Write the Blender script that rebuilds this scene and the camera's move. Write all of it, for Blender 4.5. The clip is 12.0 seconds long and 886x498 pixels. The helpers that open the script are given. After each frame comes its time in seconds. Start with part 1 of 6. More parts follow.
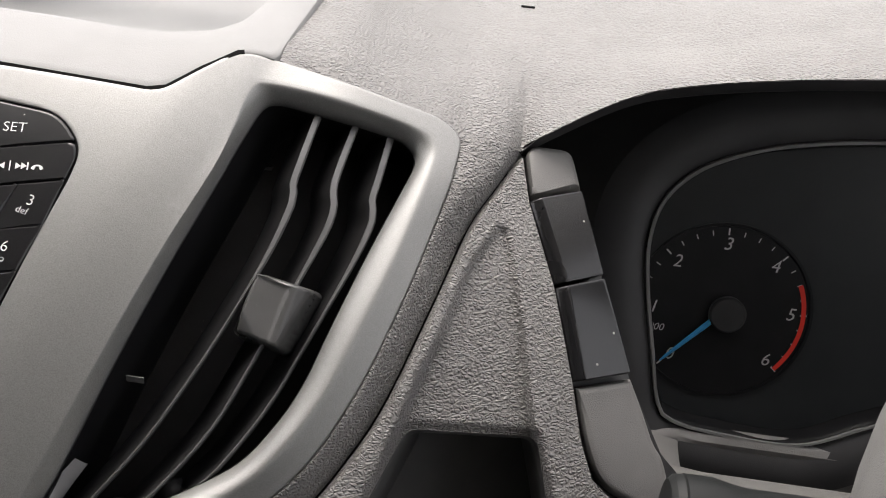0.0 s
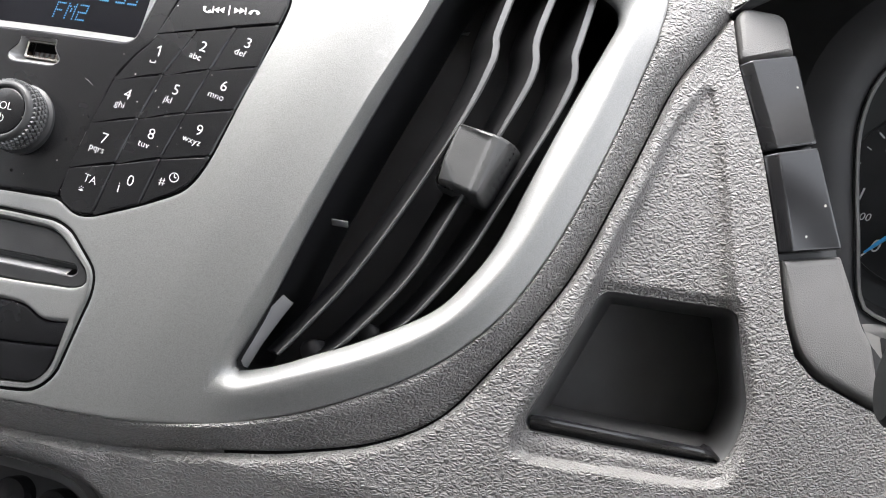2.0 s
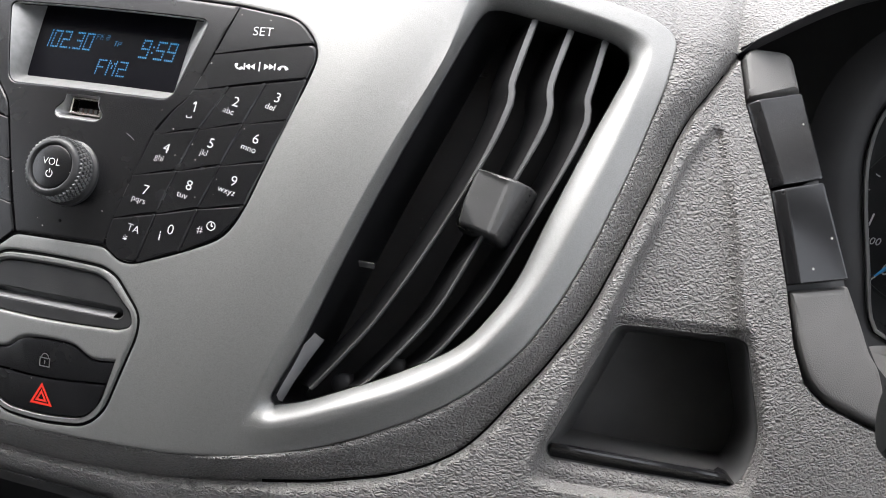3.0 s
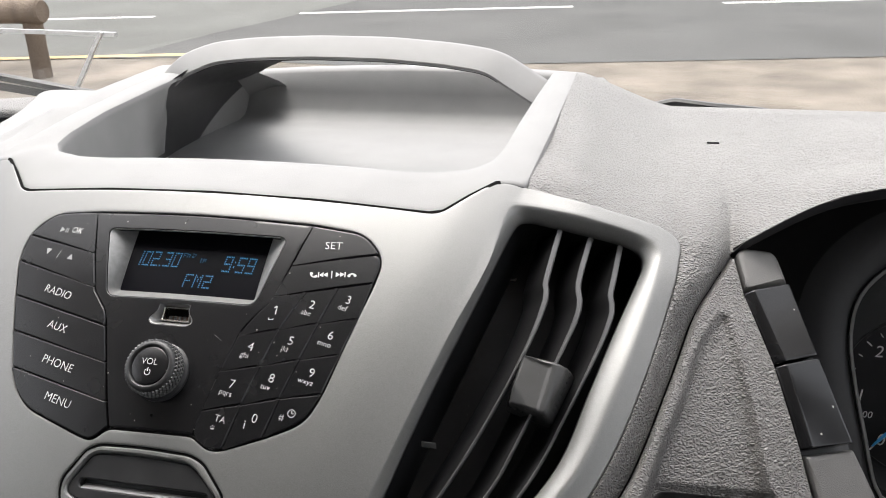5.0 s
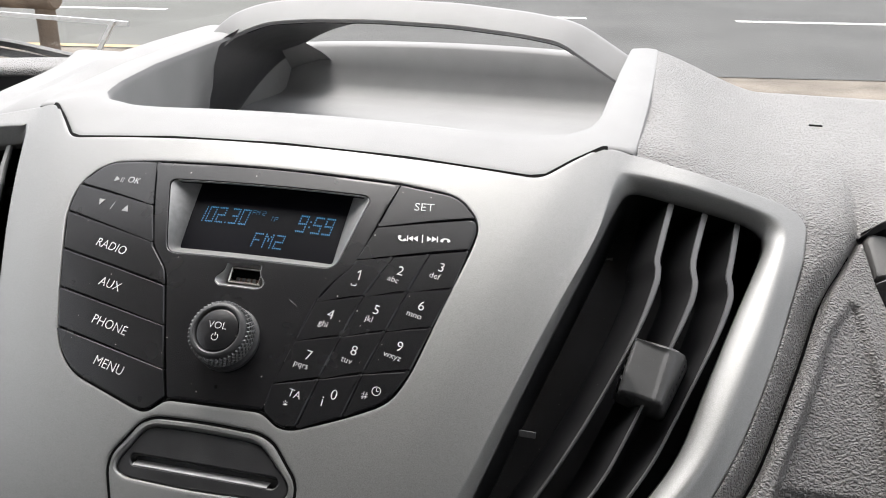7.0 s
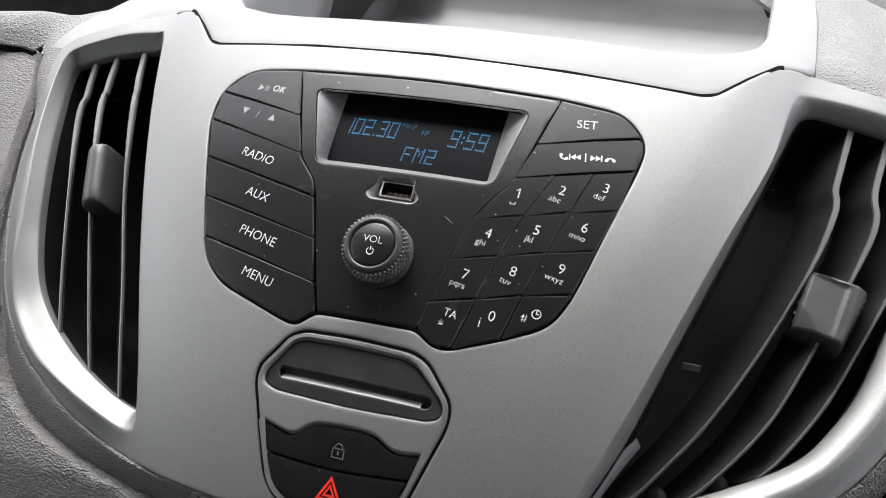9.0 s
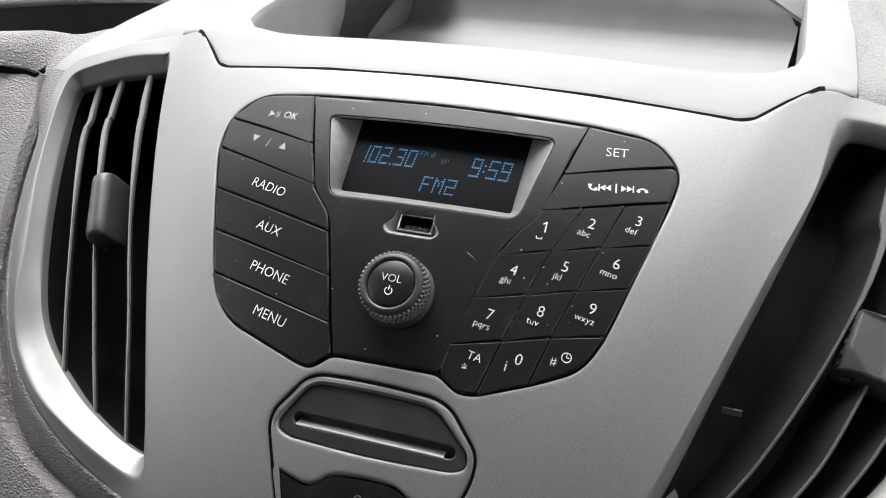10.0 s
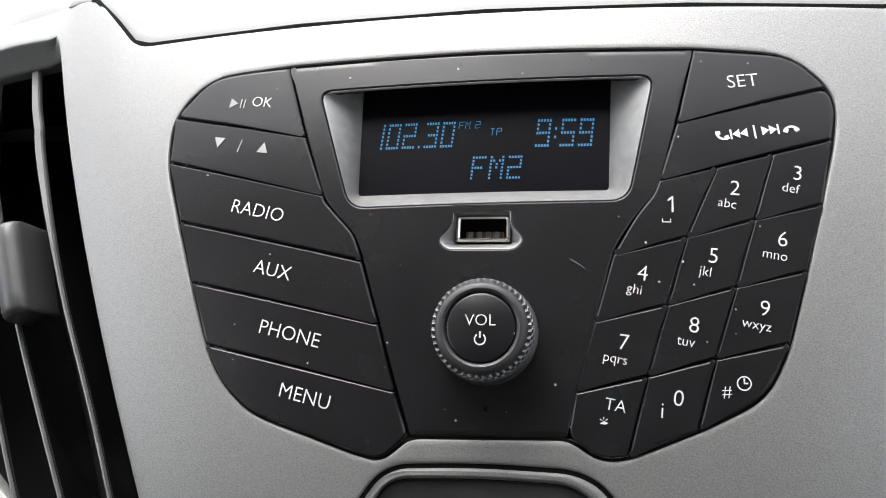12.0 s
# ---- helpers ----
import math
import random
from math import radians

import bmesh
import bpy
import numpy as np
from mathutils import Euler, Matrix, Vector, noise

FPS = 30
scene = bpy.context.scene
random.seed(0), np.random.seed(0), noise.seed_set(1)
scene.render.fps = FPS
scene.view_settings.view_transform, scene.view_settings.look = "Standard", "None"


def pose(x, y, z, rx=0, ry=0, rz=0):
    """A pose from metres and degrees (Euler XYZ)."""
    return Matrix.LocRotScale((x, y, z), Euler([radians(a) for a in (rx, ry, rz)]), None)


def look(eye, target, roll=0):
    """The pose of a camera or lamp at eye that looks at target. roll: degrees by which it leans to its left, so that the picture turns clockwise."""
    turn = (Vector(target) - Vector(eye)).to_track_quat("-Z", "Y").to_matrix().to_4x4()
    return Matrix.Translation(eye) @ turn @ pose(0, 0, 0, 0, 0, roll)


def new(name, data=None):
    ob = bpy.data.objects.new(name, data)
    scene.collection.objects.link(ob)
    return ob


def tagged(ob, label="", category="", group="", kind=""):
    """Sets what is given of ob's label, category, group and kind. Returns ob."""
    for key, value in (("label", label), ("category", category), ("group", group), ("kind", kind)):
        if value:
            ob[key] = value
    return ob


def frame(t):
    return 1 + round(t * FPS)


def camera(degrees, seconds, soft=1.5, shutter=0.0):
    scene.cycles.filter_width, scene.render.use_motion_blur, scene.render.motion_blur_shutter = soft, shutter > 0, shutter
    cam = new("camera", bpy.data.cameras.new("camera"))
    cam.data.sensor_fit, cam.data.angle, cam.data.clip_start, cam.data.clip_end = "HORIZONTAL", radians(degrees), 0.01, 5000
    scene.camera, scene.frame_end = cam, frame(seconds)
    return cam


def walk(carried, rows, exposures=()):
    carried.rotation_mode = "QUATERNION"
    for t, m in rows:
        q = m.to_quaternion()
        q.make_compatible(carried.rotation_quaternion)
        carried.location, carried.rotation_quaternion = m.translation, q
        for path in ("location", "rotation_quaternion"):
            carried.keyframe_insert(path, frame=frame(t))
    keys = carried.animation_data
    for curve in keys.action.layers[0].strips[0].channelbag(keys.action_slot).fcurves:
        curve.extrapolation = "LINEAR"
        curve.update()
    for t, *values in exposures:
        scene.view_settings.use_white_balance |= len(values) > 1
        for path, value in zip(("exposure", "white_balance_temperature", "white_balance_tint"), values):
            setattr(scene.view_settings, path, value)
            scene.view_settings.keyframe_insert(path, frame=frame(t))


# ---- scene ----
# The camera is held in a van's cab and drifts over the dashboard.
cam = camera(53.2, 12.0, 1.0)
ROWS = [
    (0.0, 0.2617, -0.2496, 1.5737, 3.99, -33.48, 5.28),
    (0.5, 0.2488, -0.2804, 1.5400, 8.83, -34.92, 5.13),
    (1.0, 0.2472, -0.2639, 1.5325, 11.66, -36.32, 2.97),
    (1.5, 0.2446, -0.2670, 1.5363, 13.21, -36.70, 2.07),
    (2.0, 0.2434, -0.2735, 1.5367, 14.74, -36.75, 1.17),
    (2.5, 0.2343, -0.2792, 1.5462, 15.49, -36.98, 0.28),
    (2.7, 0.2385, -0.2772, 1.5561, 16.20, -37.21, -0.34),
    (4.3, 0.2657, -0.3051, 1.5714, 17.10, -32.32, -2.73),
    (4.5, 0.2592, -0.3221, 1.5755, 16.55, -29.18, -2.65),
    (4.7, 0.2467, -0.3312, 1.5864, 15.78, -25.42, -2.54),
    (5.0, 0.2236, -0.3424, 1.5765, 13.92, -22.36, -1.64),
    (5.5, 0.2056, -0.3452, 1.5636, 13.22, -21.94, -1.01),
    (6.0, 0.2009, -0.3389, 1.5634, 13.09, -21.79, -0.65),
    (6.5, 0.1930, -0.3340, 1.5538, 13.18, -21.75, 0.22),
    (7.0, 0.1703, -0.3183, 1.5419, 13.82, -21.90, 1.00),
    (7.2, 0.1444, -0.3200, 1.5323, 15.03, -22.96, 1.28),
    (7.5, 0.1321, -0.3213, 1.5253, 17.18, -24.41, 1.67),
    (7.7, 0.1337, -0.3207, 1.5269, 17.92, -24.97, 1.33),
    (9.3, 0.1273, -0.3154, 1.5239, 18.68, -25.79, 1.56),
    (9.5, 0.1249, -0.3131, 1.5214, 19.18, -25.75, 1.35),
    (10.0, 0.1176, -0.2950, 1.5301, 19.15, -25.88, 0.54),
    (10.5, 0.1042, -0.2718, 1.5273, 18.82, -26.83, -1.18),
    (11.0, 0.0739, -0.2338, 1.5207, 18.62, -29.81, -5.69),
    (11.3, 0.0632, -0.2146, 1.5304, 18.19, -29.99, -7.19),
    (11.5, 0.0559, -0.2051, 1.5337, 16.09, -30.98, -7.86),
    (12.0, 0.0368, -0.2067, 1.5147, 12.56, -32.12, -7.07),
]


def held(x, y, z, yaw, pitch, roll):
    return pose(x, y, z, 0, 0, yaw) @ pose(0, 0, 0, 90 + pitch) @ pose(0, 0, 0, 0, 0, roll)


walk(cam, [(t, held(*row)) for t, *row in ROWS],
     [(0.0, 1.55, 6900, 12), (0.5, 2.36, 6550, 10), (1.0, 2.52, 6550, 10), (2.0, 2.62, 6500, 10), (2.5, 2.15, 6500, 10), (2.7, 2.12, 6500, 10), (4.3, 2.02, 6600, 10), (5.0, 1.58, 6700, 10),
      (7.0, 1.58, 6600, 10), (7.5, 1.7, 6450, 9), (9.5, 1.72, 6500, 10), (11.0, 1.62, 6550, 10), (12.0, 1.86, 6500, 10)])

# ---- light ----
world = bpy.data.worlds.new("overcast_sky")
scene.world = world
world.use_nodes = True
wn = world.node_tree.nodes
sky = wn.new("ShaderNodeTexSky")
sky.sky_type, sky.sun_disc = "NISHITA", False
sky.sun_elevation, sky.sun_rotation = radians(69), radians(-36)
sky.dust_density, sky.ozone_density = 4.0, 1.0
grey = wn.new("ShaderNodeHueSaturation")
grey.inputs["Saturation"].default_value = 0.22
world.node_tree.links.new(sky.outputs[0], grey.inputs["Color"])
world.node_tree.links.new(grey.outputs[0], wn["Background"].inputs["Color"])
wn["Background"].inputs["Strength"].default_value = 0.2
sun_data = bpy.data.lights.new("sun", "SUN")
sun_data.energy, sun_data.angle, sun_data.color = 0.28, radians(40), (1.0, 0.985, 0.96)
sun = new("sun", sun_data)
sun.matrix_world = look((-0.843, 1.16, 3.73), (0, 0, 0))


# ---- materials ----
def material(name, colour, rough, metal=0.0, spec=0.5):
    m = bpy.data.materials.new(name)
    m.use_nodes = True
    b = m.node_tree.nodes["Principled BSDF"]
    b.inputs["Base Color"].default_value = (*colour, 1)
    b.inputs["Roughness"].default_value = rough
    b.inputs["Metallic"].default_value = metal
    b.inputs["Specular IOR Level"].default_value = spec
    return m


def worn(m, scale, dark, light, rough_spread=0.0, stretch=(1, 1, 1)):
    """Blotches of a real-world size between two colours, and an uneven gloss."""
    nt = m.node_tree
    b = nt.nodes["Principled BSDF"]
    tc, mp = nt.nodes.new("ShaderNodeTexCoord"), nt.nodes.new("ShaderNodeMapping")
    mp.inputs["Scale"].default_value = stretch
    no, ra = nt.nodes.new("ShaderNodeTexNoise"), nt.nodes.new("ShaderNodeValToRGB")
    no.inputs["Scale"].default_value, no.inputs["Detail"].default_value = scale, 3
    ra.color_ramp.elements[0].color, ra.color_ramp.elements[1].color = (*dark, 1), (*light, 1)
    ra.color_ramp.elements[0].position, ra.color_ramp.elements[1].position = 0.3, 0.7
    nt.links.new(tc.outputs["Object"], mp.inputs["Vector"])
    nt.links.new(mp.outputs["Vector"], no.inputs["Vector"])
    nt.links.new(no.outputs["Fac"], ra.inputs["Fac"])
    nt.links.new(ra.outputs["Color"], b.inputs["Base Color"])
    if rough_spread:
        r0 = b.inputs["Roughness"].default_value
        mr = nt.nodes.new("ShaderNodeMapRange")
        mr.inputs["To Min"].default_value, mr.inputs["To Max"].default_value = r0 - rough_spread, r0 + rough_spread
        nt.links.new(no.outputs["Fac"], mr.inputs["Value"])
        nt.links.new(mr.outputs["Result"], b.inputs["Roughness"])
    return m


def bumped(m, kind, scale, depth, strength=1.0, detail=2.0, stretch=(1, 1, 1)):
    """Fine relief: 'grain' is a leather-like cell pattern, 'noise' an irregular fine one."""
    nt = m.node_tree
    b = nt.nodes["Principled BSDF"]
    tc, mp, bu = nt.nodes.new("ShaderNodeTexCoord"), nt.nodes.new("ShaderNodeMapping"), nt.nodes.new("ShaderNodeBump")
    mp.inputs["Scale"].default_value = stretch
    nt.links.new(tc.outputs["Object"], mp.inputs["Vector"])
    if kind == "grain":
        wob = nt.nodes.new("ShaderNodeTexNoise")
        wob.inputs["Scale"].default_value, wob.inputs["Detail"].default_value = scale * 0.6, 2
        mix = nt.nodes.new("ShaderNodeVectorMath")
        mix.operation = "MULTIPLY_ADD"
        mix.inputs[1].default_value = (1.5 / scale,) * 3
        nt.links.new(mp.outputs["Vector"], wob.inputs["Vector"])
        nt.links.new(wob.outputs["Color"], mix.inputs[0])
        nt.links.new(mp.outputs["Vector"], mix.inputs[2])
        tex = nt.nodes.new("ShaderNodeTexVoronoi")
        tex.feature = "DISTANCE_TO_EDGE"
        tex.inputs["Scale"].default_value = scale
        nt.links.new(mix.outputs[0], tex.inputs["Vector"])
        cl = nt.nodes.new("ShaderNodeMapRange")
        cl.interpolation_type = "SMOOTHSTEP"
        cl.inputs["From Max"].default_value = 0.36
        nt.links.new(tex.outputs["Distance"], cl.inputs["Value"])
        fine, add = nt.nodes.new("ShaderNodeTexNoise"), nt.nodes.new("ShaderNodeMath")
        fine.inputs["Scale"].default_value, fine.inputs["Detail"].default_value = scale * 0.8, 3
        add.operation, add.inputs[1].default_value = "MULTIPLY_ADD", 1.6
        nt.links.new(mp.outputs["Vector"], fine.inputs["Vector"])
        nt.links.new(fine.outputs["Fac"], add.inputs[0])
        nt.links.new(cl.outputs["Result"], add.inputs[2])
        out = add.outputs[0]
    else:
        tex = nt.nodes.new("ShaderNodeTexNoise")
        tex.inputs["Scale"].default_value, tex.inputs["Detail"].default_value = scale, detail
        nt.links.new(mp.outputs["Vector"], tex.inputs["Vector"])
        out = tex.outputs["Fac"]
    bu.inputs["Distance"].default_value, bu.inputs["Strength"].default_value = depth, strength
    nt.links.new(out, bu.inputs["Height"])
    nt.links.new(bu.outputs["Normal"], b.inputs["Normal"])
    return m


def dusty(m, scale=260, share=0.84, colour=(0.3, 0.29, 0.27)):
    """Scattered specks of dust over a dark surface."""
    nt = m.node_tree
    b = nt.nodes["Principled BSDF"]
    tc, vo = nt.nodes.new("ShaderNodeTexCoord"), nt.nodes.new("ShaderNodeTexVoronoi")
    vo.inputs["Scale"].default_value = scale
    nt.links.new(tc.outputs["Object"], vo.inputs["Vector"])
    sep = nt.nodes.new("ShaderNodeSeparateColor")
    nt.links.new(vo.outputs["Color"], sep.inputs[0])
    rare, size, near, both = (nt.nodes.new("ShaderNodeMath") for _ in range(4))
    rare.operation, rare.inputs[1].default_value = "GREATER_THAN", share
    size.operation, size.inputs[1].default_value = "MULTIPLY", 0.11
    near.operation, both.operation = "LESS_THAN", "MULTIPLY"
    nt.links.new(sep.outputs[0], rare.inputs[0])
    nt.links.new(sep.outputs[1], size.inputs[0])
    nt.links.new(vo.outputs["Distance"], near.inputs[0])
    nt.links.new(size.outputs[0], near.inputs[1])
    nt.links.new(rare.outputs[0], both.inputs[0])
    nt.links.new(near.outputs[0], both.inputs[1])
    mx = nt.nodes.new("ShaderNodeMix")
    mx.data_type = "RGBA"
    old = b.inputs["Base Color"].links[0].from_socket
    nt.links.new(both.outputs[0], mx.inputs[0])
    nt.links.new(old, mx.inputs[6])
    mx.inputs[7].default_value = (*colour, 1)
    nt.links.new(mx.outputs[2], b.inputs["Base Color"])
    return m


SILVER = bumped(worn(material("silver_paint", (0.265, 0.264, 0.261), 0.48, 0.6), 2400, (0.21, 0.209, 0.206), (0.305, 0.304, 0.3)), "noise", 2200, 0.00012, 0.5)
BEZEL = bumped(worn(material("satin_grey_bezel", (0.25, 0.25, 0.25), 0.42, 0.4), 300, (0.22, 0.22, 0.22), (0.28, 0.28, 0.28)), "noise", 2200, 0.0001, 0.4)
LEATHER = bumped(worn(material("grained_grey_plastic", (0.19, 0.184, 0.18), 0.5, 0, 0.45), 40, (0.175, 0.17, 0.166), (0.205, 0.199, 0.195), 0.05), "grain", 660, 0.0006, 1.0, 2, (0.62, 1, 1))
SOFT = bumped(worn(material("smooth_grey_plastic", (0.215, 0.214, 0.214), 0.6, 0, 0.4), 30, (0.203, 0.202, 0.202), (0.227, 0.226, 0.226), 0.04), "noise", 1500, 0.0002, 0.6)
STRIP = bumped(worn(material("stippled_grey_plastic", (0.15, 0.147, 0.143), 0.55), 60, (0.14, 0.137, 0.133), (0.16, 0.157, 0.153)), "noise", 2000, 0.0003, 0.8)
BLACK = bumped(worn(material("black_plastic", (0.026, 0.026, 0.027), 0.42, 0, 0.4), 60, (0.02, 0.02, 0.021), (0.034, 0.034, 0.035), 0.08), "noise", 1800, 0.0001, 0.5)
KEYMAT = dusty(bumped(worn(material("satin_black_keys", (0.011, 0.011, 0.012), 0.27, 0, 0.4), 50, (0.008, 0.008, 0.009), (0.011, 0.011, 0.012), 0.015), "noise", 2400, 0.00005, 0.4), 300, 0.62)
GLOSS = dusty(worn(material("gloss_black", (0.012, 0.012, 0.013), 0.13, 0, 0.5), 40, (0.010, 0.010, 0.011), (0.015, 0.015, 0.016), 0.04), 160, 0.9)
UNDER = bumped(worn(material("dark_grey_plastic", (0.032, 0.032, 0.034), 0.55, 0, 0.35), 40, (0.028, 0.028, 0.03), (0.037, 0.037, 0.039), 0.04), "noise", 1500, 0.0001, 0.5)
# Grey that paints a sheen onto edges of black plastic.
SHEEN = bumped(worn(material("painted_sheen_grey", (0.15, 0.15, 0.151), 0.3, 0, 0.6), 80, (0.13, 0.13, 0.13), (0.17, 0.17, 0.17), 0.05), "noise", 2500, 0.00004, 0.3)
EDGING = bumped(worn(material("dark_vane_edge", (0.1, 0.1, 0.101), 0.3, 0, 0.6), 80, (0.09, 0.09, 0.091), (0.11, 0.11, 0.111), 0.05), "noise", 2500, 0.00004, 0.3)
DUCT = dusty(bumped(worn(material("black_duct_plastic", (0.01, 0.01, 0.011), 0.36, 0, 0.25), 60, (0.008, 0.008, 0.009), (0.013, 0.013, 0.014), 0.05), "noise", 1800, 0.00006, 0.4), 330, 0.8, (0.12, 0.12, 0.115))
BLADE = dusty(bumped(worn(material("satin_black_blade", (0.015, 0.015, 0.016), 0.38, 0, 0.28), 60, (0.012, 0.012, 0.013), (0.019, 0.019, 0.02), 0.05), "noise", 1500, 0.0001, 0.5), 420, 0.75, (0.16, 0.16, 0.155))
SLIDER = dusty(bumped(worn(material("slider_plastic", (0.05, 0.05, 0.051), 0.36), 80, (0.045, 0.045, 0.045), (0.058, 0.058, 0.058), 0.05), "noise", 1800, 0.0001, 0.6), 700, 0.6, (0.12, 0.12, 0.115))
DARK = material("dark_void", (0.004, 0.004, 0.004), 0.8, 0, 0.1)
WHITE = material("printed_white", (0.6, 0.6, 0.6), 0.5)
GREY = material("printed_pale_grey", (0.3, 0.3, 0.3), 0.5)
DIM = material("printed_grey", (0.1, 0.1, 0.1), 0.5)
RED = material("printed_red", (0.75, 0.035, 0.02), 0.4)
METAL = worn(material("bright_metal", (0.7, 0.68, 0.63), 0.25, 1.0), 200, (0.6, 0.58, 0.54), (0.75, 0.73, 0.68), 0.06)


# ---- shaping helpers ----
LEAN_BACK = radians(45.3)  # the centre stack's face leans back by this
UP = Vector((0, math.sin(LEAN_BACK), math.cos(LEAN_BACK)))
OUT = Vector((0, -math.cos(LEAN_BACK), math.sin(LEAN_BACK)))
CENTRE = Vector((0, 0, 1.38))


def bow(u, v):
    """The bowed face of the dashboard, as height over its middle plane."""
    a = abs(u)
    side = 0.78 * a * a if a < 0.36 else 0.78 * 0.36 * 0.36 + (a - 0.36) * 0.3
    b = abs(v)
    low = 1.2 * b * b if b < 0.16 else 1.2 * 0.16 * 0.16 + (b - 0.16) * 0.384
    return 0.004 - side - low


def face(u, v, h=0.0):
    """World place of a point of the bowed face (metres across, up along the face, out from it)."""
    return CENTRE + Vector((u, 0, 0)) + UP * v + OUT * (bow(u, v) + h)


def step01(t):
    t = min(max(t, 0.0), 1.0)
    return t * t * (3 - 2 * t)


def mm(*pairs):
    return [(a * 0.001, b * 0.001) for a, b in pairs]


def area(loop):
    return 0.5 * sum(a[0] * b[1] - b[0] * a[1] for a, b in zip(loop, loop[1:] + loop[:1]))


def rounded(pts, r, n=4):
    """A polygon with its corners rounded off, counter-clockwise. r: one radius or one a corner."""
    pts = [Vector(p) for p in pts]
    if area(pts) < 0:
        pts.reverse()
        if isinstance(r, (list, tuple)):
            r = list(reversed(r))
    out = []
    for i, p in enumerate(pts):
        a, b = pts[i - 1] - p, pts[(i + 1) % len(pts)] - p
        ri = r[i] if isinstance(r, (list, tuple)) else r
        d = min(ri, a.length * 0.48, b.length * 0.48)
        s, e = p + a.normalized() * d, p + b.normalized() * d
        for k in range(n + 1):
            t = k / n
            out.append(tuple((1 - t) ** 2 * s + 2 * t * (1 - t) * p + t * t * e))
    return out


def spline(pts, step=0.003, closed=True):
    """A smooth curve through points, evenly stepped."""
    pts = [Vector(p) for p in pts]
    n = len(pts)
    out = []
    for i in range(n if closed else n - 1):
        p0 = pts[i - 1] if closed or i else pts[0]
        p1, p2 = pts[i], pts[(i + 1) % n]
        p3 = pts[(i + 2) % n] if closed or i + 2 < n else pts[-1]
        k = max(1, round((p2 - p1).length / step))
        for j in range(k):
            t = j / k
            out.append(tuple(0.5 * (2 * p1 + (p2 - p0) * t + (2 * p0 - 5 * p1 + 4 * p2 - p3) * t * t + (3 * p1 - p0 - 3 * p2 + p3) * t ** 3)))
    if not closed:
        out.append(tuple(pts[-1]))
    return out


def resample(loop, n, closed=True):
    """n even points along a curve of any dimension."""
    q = [Vector(p) for p in loop] + ([Vector(loop[0])] if closed else [])
    d = [0.0]
    for a, b in zip(q, q[1:]):
        d.append(d[-1] + (b - a).length)
    out, k = [], 0
    for i in range(n):
        s = d[-1] * i / (n if closed else n - 1)
        while k < len(q) - 2 and d[k + 1] < s:
            k += 1
        t = (s - d[k]) / max(d[k + 1] - d[k], 1e-9)
        out.append(tuple(q[k].lerp(q[k + 1], min(max(t, 0), 1))))
    return out


def inset(loop, d):
    """A counter-clockwise loop moved inwards by d (outwards: minus)."""
    n, out = len(loop), []
    for i in range(n):
        a, p, b = Vector(loop[i - 1]), Vector(loop[i]), Vector(loop[(i + 1) % n])
        e, f = (p - a).normalized(), (b - p).normalized()
        m = Vector((-e.y - f.y, e.x + f.x))
        if m.length < 1e-6:
            m = Vector((-e.y, e.x))
        m.normalize()
        c = max(m.dot(Vector((-e.y, e.x))), 0.5)
        out.append(tuple(p + m * (d / c)))
    return out


def ring(bm, loop, h):
    return [bm.verts.new((p[0], p[1], h)) for p in loop]


def bridge(bm, a, b, closed=True):
    n = len(a)
    for i in range(n if closed else n - 1):
        j = (i + 1) % n
        bm.faces.new((a[i], a[j], b[j], b[i]))


def fill(bm, rings):
    edges = []
    for r in rings:
        for i in range(len(r)):
            e = bm.edges.get((r[i], r[(i + 1) % len(r)])) or bm.edges.new((r[i], r[(i + 1) % len(r)]))
            edges.append(e)
    bmesh.ops.triangle_fill(bm, use_beauty=True, use_dissolve=False, edges=edges, normal=(0, 0, 1))


def cut_grid(bm, step, box=None):
    xs = [v.co.x for v in bm.verts]
    ys = [v.co.y for v in bm.verts]
    lo, hi = (min(xs), min(ys)), (max(xs), max(ys))
    if box:
        lo, hi = (max(lo[0], box[0]), max(lo[1], box[1])), (min(hi[0], box[2]), min(hi[1], box[3]))
    for axis in (0, 1):
        k = math.ceil(lo[axis] / step)
        while k * step < hi[axis]:
            co, no = [0, 0, 0], [0, 0, 0]
            co[axis], no[axis] = k * step, 1
            bmesh.ops.bisect_plane(bm, geom=bm.verts[:] + bm.edges[:] + bm.faces[:], dist=1e-6, plane_co=co, plane_no=no)
            k += 1


def plate(outer, holes=(), h=0.0, profile=((0, -0.002), (0, -0.0003), (0.0003, 0)), step=0.012):
    """A flat piece with rounded rim, in face coordinates: (inset, height) from its back edge to its top."""
    bm = bmesh.new()
    last = []
    for loop, sign in [(outer, 1)] + [(q, -1) for q in holes]:
        loop = list(loop)
        if area(loop) < 0:
            loop.reverse()
        prev = None
        for ins, dh in profile:
            now = ring(bm, inset(loop, ins * sign), h + dh)
            if prev:
                bridge(bm, prev, now)
            prev = now
        last.append(prev)
    fill(bm, last)
    bm.normal_update()
    if step:
        cut_grid(bm, step)
    bmesh.ops.recalc_face_normals(bm, faces=bm.faces[:])
    return bm


def on_face(bm, height=None):
    """Lays a flat piece onto the bowed face."""
    for v in bm.verts:
        v.co = face(v.co.x, v.co.y, v.co.z + (height(v.co.x, v.co.y) if height else 0))
    return bm


